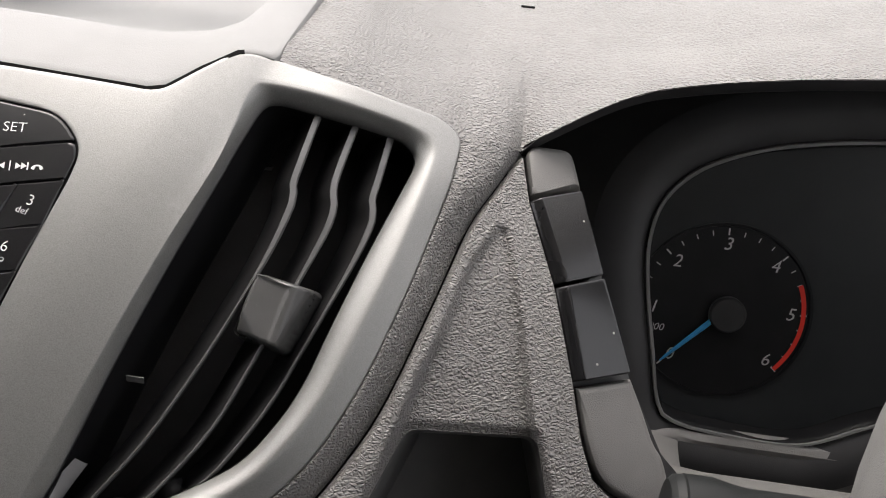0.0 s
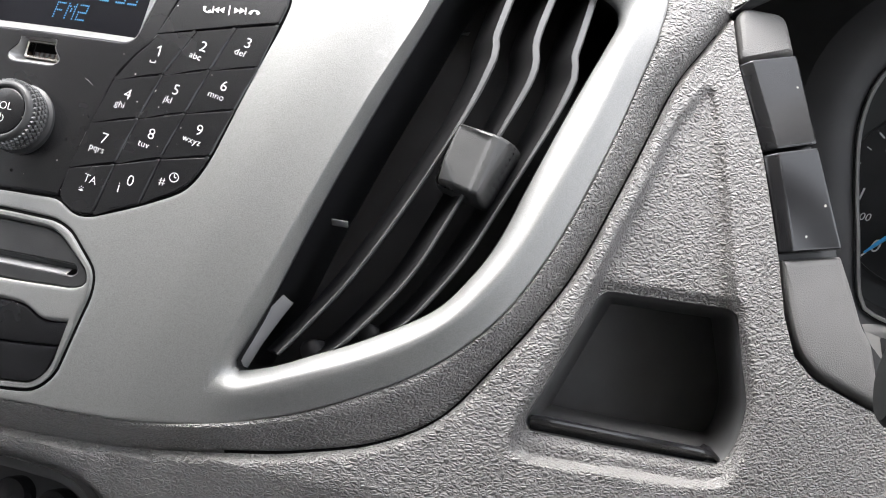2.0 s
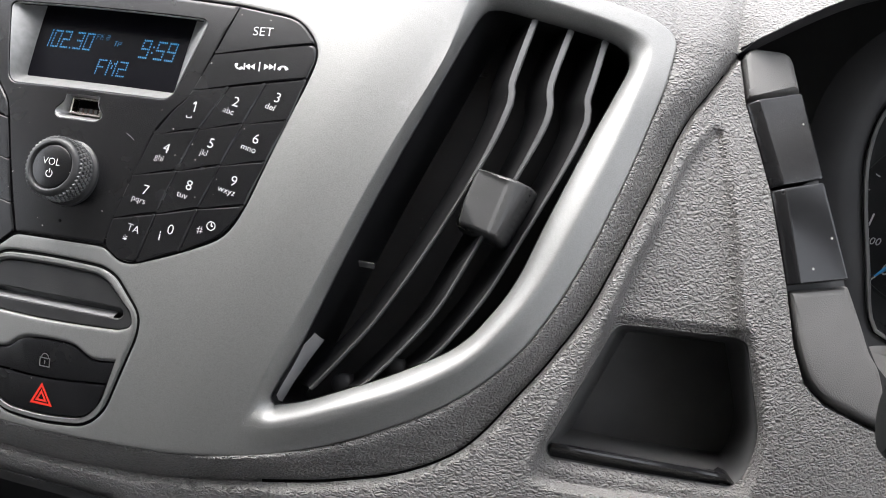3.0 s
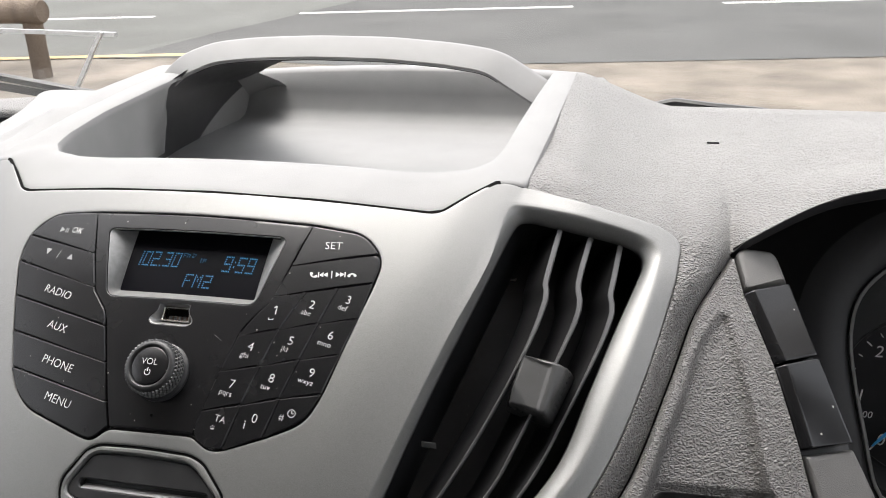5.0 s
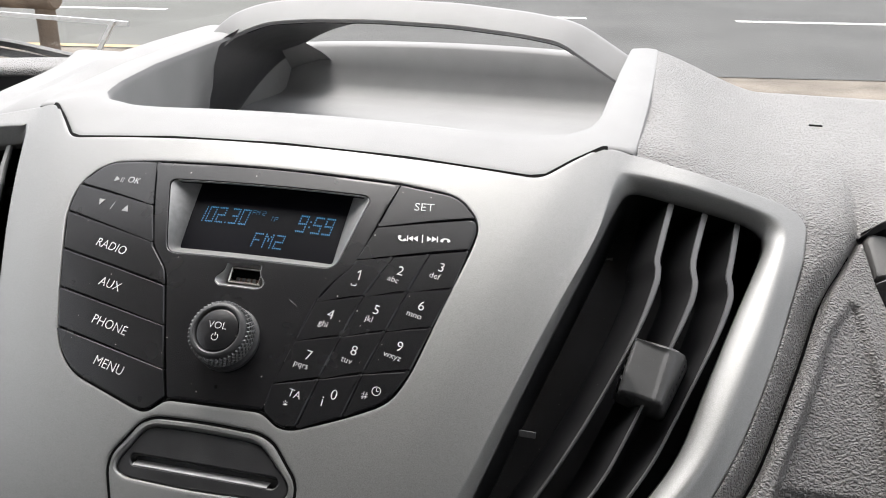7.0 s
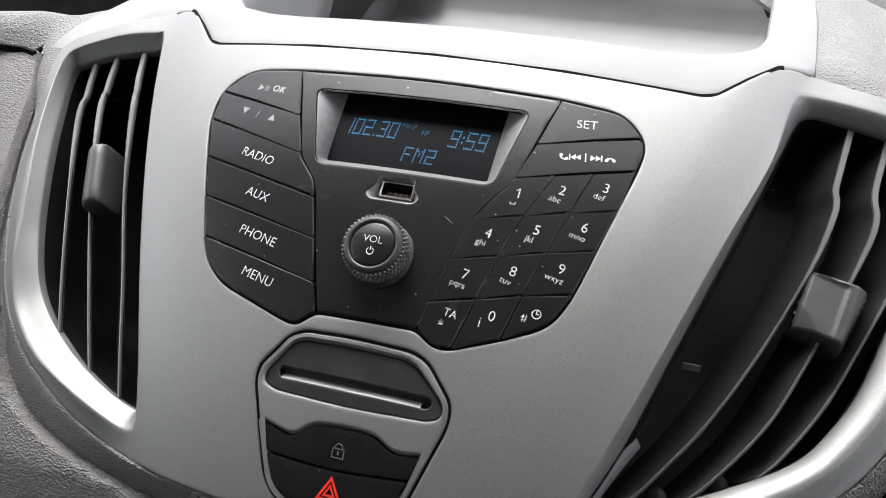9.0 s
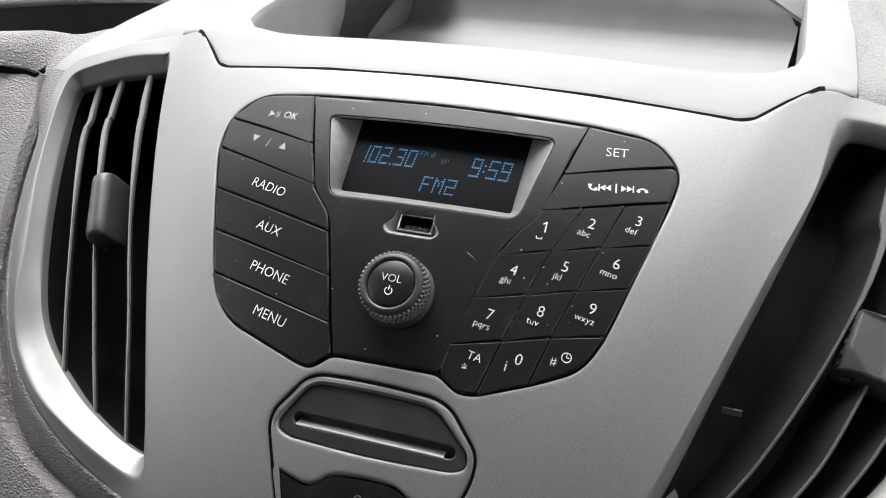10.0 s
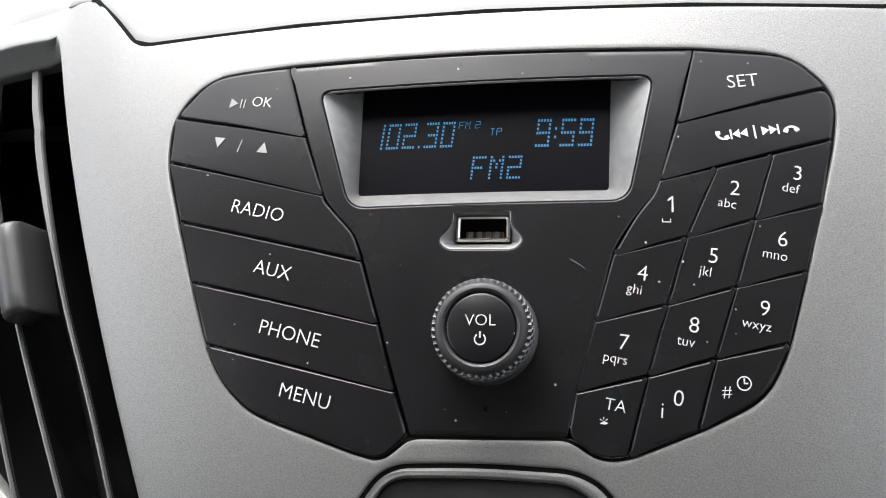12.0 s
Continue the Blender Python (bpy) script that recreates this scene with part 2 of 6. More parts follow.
def loft(rows, closed=False, caps=False):
    """A skin through rows of world points."""
    bm = bmesh.new()
    rs = [[bm.verts.new(p) for p in row] for row in rows]
    for a, b in zip(rs, rs[1:]):
        bridge(bm, a, b, closed)
    if caps:
        bm.faces.new(rs[0])
        bm.faces.new(rs[-1])
    bmesh.ops.recalc_face_normals(bm, faces=bm.faces[:])
    return bm


def sweep(path, profile, up=(0, 0, 1), closed=False, scale=None):
    """A profile (across, up) carried along a path of world points."""
    rows = []
    n = len(path)
    for i, p in enumerate(path):
        p = Vector(p)
        t = (Vector(path[min(i + 1, n - 1)]) - Vector(path[max(i - 1, 0)])).normalized()
        side = t.cross(Vector(up)).normalized()
        top = side.cross(t).normalized()
        k = scale[i] if scale else 1
        rows.append([p + side * a * k + top * b * k for a, b in profile])
    return loft(rows, True, True)


def box_bm(size, bevel=0.0, at=(0, 0, 0)):
    bm = bmesh.new()
    bmesh.ops.create_cube(bm, size=1)
    for v in bm.verts:
        v.co = Vector(v.co[i] * size[i] + at[i] for i in range(3))
    if bevel:
        bmesh.ops.bevel(bm, geom=bm.edges[:], offset=bevel, segments=2, affect="EDGES", profile=0.6)
    return bm


def turned(profile, n=48):
    """A turned body: (radius, height) from its axis up."""
    bm = bmesh.new()
    rs = []
    for r, z in profile:
        rs.append([bm.verts.new((r * math.cos(2 * math.pi * i / n), r * math.sin(2 * math.pi * i / n), z)) for i in range(n)])
    for a, b in zip(rs, rs[1:]):
        bridge(bm, a, b)
    bm.faces.new(rs[0]), bm.faces.new(rs[-1])
    bmesh.ops.recalc_face_normals(bm, faces=bm.faces[:])
    return bm


def moved(bm, m):
    bm.transform(m)
    return bm


def part(name, bm, mat, parent=None, label="", sharp=32):
    me = bpy.data.meshes.new(name)
    bm.to_mesh(me)
    bm.free()
    me.materials.append(mat)
    me.polygons.foreach_set("use_smooth", [True] * len(me.polygons))
    me.set_sharp_from_angle(angle=radians(sharp))
    ob = new(name, me)
    ob.parent = parent
    return tagged(ob, label)


def thing(name, label, category, group="", kind=""):
    return tagged(new(name), label, category, group, kind)


def merged(*bms):
    out = bmesh.new()
    for b in bms:
        me = bpy.data.meshes.new("tmp")
        b.to_mesh(me)
        b.free()
        out.from_mesh(me)
        bpy.data.meshes.remove(me)
    return out


def letters(text, size, u, v, h, turn=0.0, squeeze=1.0, thick=0.00012):
    """Printed writing laid on the face, centred at (u, v)."""
    cu = bpy.data.curves.new("writing", "FONT")
    cu.body, cu.size, cu.align_x, cu.align_y, cu.resolution_u, cu.offset = text, size, "CENTER", "CENTER", 3, -0.008 * size
    ob = bpy.data.objects.new("writing", cu)
    scene.collection.objects.link(ob)
    bpy.context.view_layer.update()
    me = bpy.data.meshes.new_from_object(ob.evaluated_get(bpy.context.evaluated_depsgraph_get()))
    bpy.data.objects.remove(ob)
    bpy.data.curves.remove(cu)
    bm = bmesh.new()
    bm.from_mesh(me)
    bpy.data.meshes.remove(me)
    c, s = math.cos(radians(turn)), math.sin(radians(turn))
    for w in bm.verts:
        x, y = w.co.x * squeeze, w.co.y
        w.co = (u + x * c - y * s, v + x * s + y * c, h + thick)
    return on_face(bm)


def sign(polys, u, v, h, turn=0.0, thick=0.00012):
    """Printed signs made of small flat polygons (millimetres about their middle)."""
    bm = bmesh.new()
    c, s = math.cos(radians(turn)), math.sin(radians(turn))
    for poly in polys:
        vs = [bm.verts.new((u + (a * c - b * s) * 0.001, v + (a * s + b * c) * 0.001, h + thick)) for a, b in poly]
        bm.faces.new(vs)
    bmesh.ops.recalc_face_normals(bm, faces=bm.faces[:])
    return on_face(bm)


# ---- centre fascia ----
SIDE = mm((241, 80), (241, 70), (236, 45), (228, 11), (217, -25), (204, -54), (190, -73), (172, -89), (151, -102), (129, -113), (100, -123), (66, -129), (29, -131), (0, -132))


R_LOW = spline(SIDE, 0.004, closed=False)


# the outline's right half, from the top middle clockwise to the bottom middle
half = [(0.0, 0.0755)]
half += list(reversed([p for p in rounded(mm((121, 75.5), (146, 102), (163, 101.5), (232, 91), (241.5, 84), (240.5, 66), (-50, 66), (-50, 75.5)), [0.006, 0.008, 0.01, 0.006, 0.006, 0, 0, 0]) if p[0] > 0.1 and p[1] > 0.0661]))
half = half + [p for p in R_LOW if p[1] < 0.064]


def left_side(a, b):
    """The passenger side's edge, slightly further in along its middle."""
    return -a + 0.0028 * step01((b + 0.1) / 0.06) * (1 - step01((b - 0.05) / 0.03)) * step01((a - 0.1) / 0.05), b


FASCIA = half + [left_side(a, b) for a, b in reversed(half[1:-1])]
FASCIA.reverse()

VENT_R_OUT = spline(mm((153.5, 84.5), (160, 90), (186, 89), (222, 84), (231, 78.5), (231.5, 69), (226.5, 42), (219, 13), (204.5, -31), (190, -57), (180, -69), (167, -79.5), (150, -89.5), (131, -98.5), (108, -108.5), (98.5, -109.5), (95, -105), (112.5, -58), (134.5, 9), (148.5, 52)), 0.003)
VENT_R_IN = spline(mm((158, 80.5), (163.5, 84), (178, 83.2), (209, 80.5), (219.5, 77), (223, 70), (219.5, 56), (211.5, 30), (201, -6), (194, -30), (186, -47), (173.5, -64), (150, -80), (133, -89), (117, -97), (103, -101.5), (100.8, -99), (112, -72), (123.5, -35), (137, 9), (147, 42), (154, 68)), 0.003)
VENT_L_OUT = spline(mm((-159, 84), (-165, 88), (-190, 87), (-224, 81.5), (-231, 76), (-230.5, 67), (-225, 46), (-214, 14), (-200, -24), (-194, -50), (-187, -67), (-177, -79), (-163, -90), (-148, -97), (-120, -107.5), (-98, -114), (-92, -112), (-92.5, -104), (-99.5, -77), (-116.5, -28), (-140.5, 36)), 0.003)
VENT_L_IN = spline(mm((-163, 78), (-168, 81), (-200, 78.5), (-222, 74.5), (-228, 68), (-210.5, 18), (-189.5, -36), (-174.5, -63), (-147, -84), (-116, -99), (-99, -104), (-97, -102), (-104.8, -77), (-121.8, -28), (-145.8, 36)), 0.003)
RADIO = rounded(mm((-61, 60.5), (0, 61), (61, 60.5), (88, 58.5), (99, 46), (97.5, 33), (83, -25), (77, -38), (60, -47), (40, -55), (34, -55), (26, -50), (-17, -51), (-25, -57.5), (-32, -56), (-65, -45.5), (-75, -36), (-80, -25), (-99.5, 31), (-99.5, 47), (-88, 59)),
                [0.004, 0.01, 0.004, 0.012, 0.008, 0.01, 0.008, 0.01, 0.01, 0.006, 0.004, 0.003, 0.003, 0.005, 0.006, 0.012, 0.008, 0.01, 0.01, 0.01, 0.012])
UNIT = rounded(mm((-20, -58.5), (2, -57.5), (27, -58.2), (34, -61), (46.5, -75), (46.5, -84), (35, -118), (26, -126), (4, -128.5), (-15, -127), (-24, -119), (-37, -82), (-36.5, -75.5), (-26, -61.5)), [0.004, 0.01, 0.006, 0.006, 0.005, 0.006, 0.007, 0.007, 0.02, 0.007, 0.007, 0.006, 0.005, 0.006])

fascia = thing("centre_fascia", "silver painted plastic centre fascia of a van dashboard", "dashboard fascia")


RIM = resample(FASCIA, 110)


def depth_in(pt, poly):
    """Signed distance of a point from a polygon's rim; positive inside."""
    x, y = pt
    inside, best = False, 1e9
    n = len(poly)
    for i in range(n):
        (x0, y0), (x1, y1) = poly[i], poly[(i + 1) % n]
        dx, dy = x1 - x0, y1 - y0
        t = min(max(((x - x0) * dx + (y - y0) * dy) / (dx * dx + dy * dy + 1e-12), 0), 1)
        best = min(best, (x0 + t * dx - x) ** 2 + (y0 + t * dy - y) ** 2)
        if (y0 > y) != (y1 > y) and x < x0 + (y - y0) * dx / dy:
            inside = not inside
    d = math.sqrt(best)
    return d if inside else -d


def flange(u, v):
    """The outer margin beside and below the vents leans outwards."""
    if v > 0.07 or (abs(u) < 0.085 or (abs(u) < 0.15 and v > -0.06)):
        return 0.0
    d = max(depth_in((u, v), RIM), 0.0)
    return -0.0034 * (1 - step01(d / 0.0105)) * (1 - step01((v - 0.03) / 0.04)) * step01((abs(u) - 0.085) / 0.03)


def shoulder(u, v):
    """The panel falls away in two soft facets towards the vents' inner sides, and leans outwards at its margin."""
    if abs(u) < 0.04:
        return 0.0
    line = 0.1005 + (v + 0.1) * 0.315
    d = line - abs(u)
    fade = step01((d + 0.035) / 0.035)
    return fade * (-0.0012 * (1 - step01((d - 0.002) / 0.012)) - 0.0012 * (1 - step01((d - 0.012) / 0.016))) + flange(u, v)


part("panel", on_face(plate(FASCIA, [VENT_R_OUT, VENT_L_OUT, inset(RADIO, -0.0006), inset(UNIT, -0.0003)], 0, ((0, -0.006), (0, -0.0006), (0.0003, -0.00015), (0.0007, 0), (0.0018, 0)), 0.005), shoulder), SILVER, fascia)


part("gasket", on_face(plate(inset(RADIO, -0.0008), [inset(RADIO, 0.0003)], -0.0008, ((0, -0.001), (0, 0)), 0.01)), DARK, fascia, "black gap round the radio")
part("gasket", on_face(plate(inset(UNIT, -0.0006), [inset(UNIT, 0.001)], -0.0008, ((0, -0.001), (0, 0)), 0.01)), DARK, fascia, "black gap round the switch unit")


# ---- air vents ----
SOFT_CHAMFER = ((0.0, 0.00004), (0.08, -0.0001), (0.18, -0.0005), (0.3, -0.0012), (0.45, -0.0023), (0.6, -0.0036), (0.75, -0.0052), (0.88, -0.0068), (0.97, -0.0083), (1.0, -0.0096), (1.03, -0.0135))
CRISP_CHAMFER = ((0.0, 0.00004), (0.05, -0.0001), (0.11, -0.0006), (0.2, -0.0016), (0.5, -0.0046), (0.86, -0.0076), (0.97, -0.0087), (1.0, -0.0096), (1.03, -0.0135))


def vent(outer, inner, vanes, name_label, wide, turn, chamfer, edge_mat):
    n = 180
    a = resample(outer, n)
    k = min(range(len(inner)), key=lambda i: (Vector(inner[i]) - Vector(a[0])).length)
    b = resample(inner[k:] + inner[:k], n)
    top = thing("air_vent", name_label, "air vent", "dashboard air vents")
    rows = []
    lap = inset(a, -0.001 if area(a) > 0 else 0.001)
    for h in (-0.0012, 0.00006):
        rows.append([face(*p, h + shoulder(*p)) for p in lap])
    for t, h in chamfer:
        rows.append([face(*(Vector(p).lerp(Vector(q), t)), h + shoulder(*p)) for p, q in zip(a, b)])
    part("bezel", loft(rows, True), SILVER, top, "silver chamfered bezel")
    well = [[face(*p, h) for p in inset(b, d)] for d, h in ((-0.0006, -0.011), (0.0, -0.03), (0.002, -0.058))]
    bm = loft(well, True)
    bm.verts.ensure_lookup_table()
    bm.faces.new(bm.verts[2 * n:3 * n])
    part("housing", bm, DUCT, top, "black recessed duct")
    for pts in vanes:
        path = spline(pts, 0.004, closed=False)
        blade, edge = [], []
        for i, p in enumerate(path):
            q0, q1 = Vector(path[max(i - 1, 0)]), Vector(path[min(i + 1, len(path) - 1)])
            t = (q1 - q0).normalized()
            side = Vector((t.y, -t.x))
            blade.append([face(p[0] + side.x * w + turn * (h + 0.013), p[1] + side.y * w, h) for w, h in ((-0.0008, -0.036), (-0.0010, -0.0135), (-0.0006, -0.0126), (0.0006, -0.0126), (0.0010, -0.0135), (0.0008, -0.036))])
            thick = wide * (0.42 + 0.58 * step01((p[1] + 0.01) / 0.06))
            edge.append([face(p[0] + side.x * w, p[1] + side.y * w, h) for w, h in ((-thick + 0.0004, -0.0142), (-thick, -0.0122), (-thick + 0.0004, -0.0113), (thick - 0.0004, -0.0113), (thick, -0.0122), (thick - 0.0004, -0.0142))])
        vane = part("vane", loft(blade, True, True), BLADE, top)
        # Paler colour stands in for sky sheen on the black vane's edge.
        part("front_edge", loft(edge, True, True), edge_mat, vane, "vane front edge with its sheen put in as grey")
    return top


V1 = mm((180, 84), (177, 60), (176, 50), (177, 42), (171, 16), (157, -22), (141, -56), (127, -78), (117, -92))
V2 = mm((196, 84), (192.5, 60), (192, 51), (193.5, 41), (189, 22), (171, -31), (160, -56), (142, -82), (134, -89))
V3 = mm((211, 82), (209, 60), (208, 50), (209.5, 41), (204, 19), (191, -17), (181, -42), (167, -66), (158, -76))
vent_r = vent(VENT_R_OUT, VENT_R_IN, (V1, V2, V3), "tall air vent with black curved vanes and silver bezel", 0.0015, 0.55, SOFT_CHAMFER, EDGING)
L1 = mm((-218, 84), (-210, 60), (-207, 52), (-206, 42), (-185, -6), (-173, -36), (-156, -83))
L2 = mm((-200, 84), (-195, 64), (-192, 54), (-191, 46), (-168, -6), (-147, -54), (-130, -98))
L3 = mm((-180, 87), (-172, 63), (-168, 54), (-166, 47), (-145, -5), (-126, -51), (-110, -104))
vent_l = vent(VENT_L_OUT, VENT_L_IN, (L1, L2, L3), "tall air vent with black curved vanes and silver bezel", 0.0018, 0.85, CRISP_CHAMFER, SHEEN)


def thumb(corners, top_h, name, parent):
    """The block with which a vane is pushed: a sloping face between a rounded ridge and a cut-off lower corner."""
    outline = rounded(mm(*corners), 0.0016)
    tl, tr, br, bl = [Vector(p) for p in mm(*corners)]
    mid = (tl + tr + br + bl) / 4
    across, along = ((tr - tl) + (br - bl)) / 2, ((bl - tl) + (br - tr)) / 2
    width, length = across.length / 2, along.length / 2
    across, along = across.normalized(), along.normalized()
    bm = bmesh.new()
    rows = []
    for ins, h in ((-0.0016, -0.022), (-0.0008, -0.013), (0, top_h - 0.0045), (0.0003, top_h - 0.0014), (0.0008, top_h - 0.0004), (0.0016, top_h)):
        rows.append(ring(bm, inset(outline, ins), h))
    for a, b in zip(rows, rows[1:]):
        bridge(bm, a, b)
    fill(bm, rows[-1:])
    cut_grid(bm, 0.0009)
    for v in bm.verts:
        off = (Vector(v.co.xy) - mid).dot(across) / width
        down = (Vector(v.co.xy) - mid).dot(along) / length
        if v.co.z > -0.012:
            drop = 0.0026 * max(0.45 - off, 0)  # the face slopes away from the ridge
            drop += 0.0011 * step01((0.5 - off) / 0.16) * step01((0.9 + down) / 0.12)  # and lies a step lower
            drop += 0.009 * max(off - 0.72, 0)
            cut = (down - 0.28) * 0.8 - (off + 0.95) * 0.62
            drop += 0.0085 * max(cut, 0)
            v.co.z -= drop
    bmesh.ops.recalc_face_normals(bm, faces=bm.faces[:])
    return part(name, on_face(bm), SLIDER, parent, "dusty satin black thumb slider", 40)


thumb(((170, 10.5), (192.3, 7), (184, -18), (165, -13.5)), -0.002, "thumb_slider", vent_r)


def rounded_thumb(top, bottom, half, name, parent):
    """A slider with a round back: an arched bar with softened ends."""
    p, q = Vector(top) * 0.001, Vector(bottom) * 0.001
    along = (q - p).normalized()
    side = Vector((-along.y, along.x))
    rows = []
    for t, low, grow in ((-0.0004, 0.016, 0.94), (-0.0004, 0.0022, 0.94), (0.0, 0.0012, 0.97), (0.0008, 0.0004, 0.99), (0.002, 0.0, 1.0), (0.006, 0.0, 1.0), ((q - p).length - 0.006, 0.0, 1.0),
                         ((q - p).length - 0.002, 0.0, 1.0), ((q - p).length - 0.0008, 0.0004, 0.99), ((q - p).length, 0.0012, 0.97), ((q - p).length + 0.0004, 0.0022, 0.94), ((q - p).length + 0.0004, 0.016, 0.94)):
        row = []
        for k in range(-11, 12):
            a = min(max(k, -10), 10) / 10 * math.pi / 2
            at = p + along * t + side * (half * grow * math.sin(a) * -1)
            h = -0.0065 + 0.0055 * math.cos(a) - low if abs(k) < 11 else -0.0225
            row.append(face(at.x, at.y, max(h, -0.0225)))
        rows.append(row)
    return part(name, loft(rows), SLIDER, parent, "satin black thumb slider", 50)


rounded_thumb((-168.5, 15.5), (-157.5, -15.5), 0.0058, "thumb_slider", vent_l)
bm = box_bm((0.007, 0.0006, 0.003), 0.0002)
part("stop_tab", moved(bm, Matrix.Translation(face(0.131, -0.037, -0.016))), EDGING, vent_r)


# Pale sliver added in the shape of the reflection low in the duct.
rows = []
for pts, h in ((((98.5, -100), (104, -88), (110, -77), (115.5, -69)), -0.0125), (((100.5, -100.5), (106, -89), (111.5, -78.5), (116.5, -70.2)), -0.016), (((102, -100.5), (107, -89.5), (112.3, -79.2), (117, -70.9)), -0.019), (((102.5, -100.5), (107.3, -89.6), (112.5, -79.4), (117.1, -71)), -0.021)):
    rows.append([face(a * 0.001, b * 0.001, h) for a, b in pts])

part("duct_glint", loft(rows), material("duct_glint_grey", (0.3, 0.3, 0.3), 0.28), vent_r, "pale sliver painting a reflection in the duct")
for u, v in ((0.126, -0.088), (0.1475, -0.0775)):
    peg = turned(((0.0001, 0.0015), (0.0032, 0.0012), (0.0042, 0.0002), (0.0045, -0.002), (0.0045, -0.014)), 20)
    part("pivot_peg", moved(peg, Matrix.Translation(face(u, v, -0.022)) @ OUT.to_track_quat("Z", "Y").to_matrix().to_4x4()), UNDER, vent_r, "small dark pivot peg", 50)

# ---- car radio ----
radio = thing("car_radio", "black car radio with keypad, volume knob and blue display", "car radio")
part("body", on_face(plate(inset(RADIO, 0.0004), (), -0.0125, ((0, -0.02), (0, 0)), 0.012)), BLACK, radio)
KH = 0.0004  # the keys stand this proud of the fascia
KEY = ((0.00004, -0.0036), (0.00006, -0.0005), (0.0004, -0.00014), (0.0006, 0), (0.0012, 0))


def key(name, pts, radii=0.0003):
    return part(name, on_face(plate(rounded(mm(*pts), radii, 4), (), KH, KEY, 0.016)), KEYMAT, radio)


LCD = rounded(mm((-49.5, 51), (49.5, 52), (42, 14.6), (-37, 13.4)), [0.004, 0.004, 0.005, 0.005], 5)
SCOOP = rounded(mm((-6, 11.4), (9.8, 11.4), (9.8, 7.6), (13.6, 3.2), (11, 0.8), (-7.6, 0.8), (-10.2, 3.2), (-6, 7.6)), [0.0006, 0.0006, 0.003, 0.0024, 0.0024, 0.0024, 0.0024, 0.003])
FRONT = rounded(mm((-61, 60.5), (0, 61), (61, 60.5), (50.5, 17), (45, 11), (38.5, 1), (26, -49.8), (-17, -50.8), (-32.5, -1), (-35, 5), (-45, 15.5), (-52.5, 36)), [0.0005, 0.01, 0.0005, 0.004, 0.003, 0.004, 0.001, 0.001, 0.004, 0.003, 0.004, 0.02])
part("front_panel", on_face(plate(FRONT, [LCD, SCOOP], 0, ((0.00022, -0.0036), (0.00024, -0.0006), (0.0004, -0.0002), (0.0007, 0), (0.002, 0)), 0.01)), KEYMAT, radio)
k_ok = key("key", ((-61, 60.3), (-53, 36.5), (-99, 46.5), (-88, 58.8), (-76, 60)), [0.0003, 0.0003, 0.003, 0.008, 0.01])
k_arrow = key("key", ((-53, 36.2), (-45.5, 17.6), (-98.8, 31), (-99.3, 46.2)))
k_radio = key("key", ((-45.5, 17.3), (-45, 15.5), (-35, 5), (-32.5, -2.4), (-92.3, 11.2), (-98.7, 30.7)), [0.0003, 0.003, 0.003, 0.0003, 0.0003, 0.0003])
k_aux = key("key", ((-32.5, -2.7), (-26.8, -20.3), (-86, -7.8), (-92.2, 10.9)))
k_phone = key("key", ((-26.8, -20.6), (-21.5, -38.7), (-79.8, -26.3), (-85.9, -8.1)))
k_menu = key("key", ((-21.5, -39), (-17.5, -50.5), (-25, -57.3), (-32, -55.8), (-65, -45.3), (-75, -36), (-79.7, -26.6)), [0.0003, 0.002, 0.004, 0.006, 0.012, 0.006, 0.0003])
k_set = key("key", ((61, 60.3), (55.8, 37.4), (97, 48.6), (88, 58.3)), [0.0003, 0.0003, 0.002, 0.01])
k_tel = key("key", ((55.7, 37.1), (50.6, 20.4), (97, 32.8), (98.7, 42), (97, 48.3)), [0.0003, 0.0003, 0.0003, 0.005, 0.003])
NUM = {}
GRID = {  # corner rows of the keypad, from the left
    0: ((50.5, 20.1), (66, 24), (81, 28), (97, 32.5)),
    1: ((38, -1), (57.4, 4.1), (75.3, 9.2), (93.5, 13.8)),
    2: ((33, -19.2), (52.1, -14.4), (69.9, -9.3), (88.4, -4.6)),
    3: ((28, -37.8), (46.7, -33.2), (64.2, -28.2), (83.2, -23.8)),
}
for r in range(3):
    for c in range(3):
        a, b, cc, d = GRID[r][c], GRID[r][c + 1], GRID[r + 1][c + 1], GRID[r + 1][c]
        pts, rad = [a, b, cc, d], 0.0003
        if (r, c) == (0, 0):
            pts, rad = [a, b, cc, d, (44.5, 10.5), (49, 16)], [0.0003, 0.0003, 0.0003, 0.0003, 0.003, 0.004]
        NUM[r * 3 + c + 1] = key("key", pts, rad)
k_ta = key("key", ((28, -38.1), (46.6, -33.5), (41.3, -54.3), (34, -54.8), (26, -49.6)), [0.0003, 0.0003, 0.001, 0.003, 0.003])
k_zero = key("key", ((46.8, -33.4), (64.1, -28.5), (59.2, -47.2), (41.6, -54.3)))
k_hash = key("key", ((64.3, -28.4), (83, -24.1), (77, -37.7), (59.5, -47.1)), [0.0003, 0.0003, 0.01, 0.001])

TOPH = KH + 0.00005


def print_on(k, text, size, u, v, turn=0.0, squeeze=1.0):
    part("lettering", letters(text, size * 0.001, u * 0.001, v * 0.001, TOPH, turn, squeeze), WHITE, k)


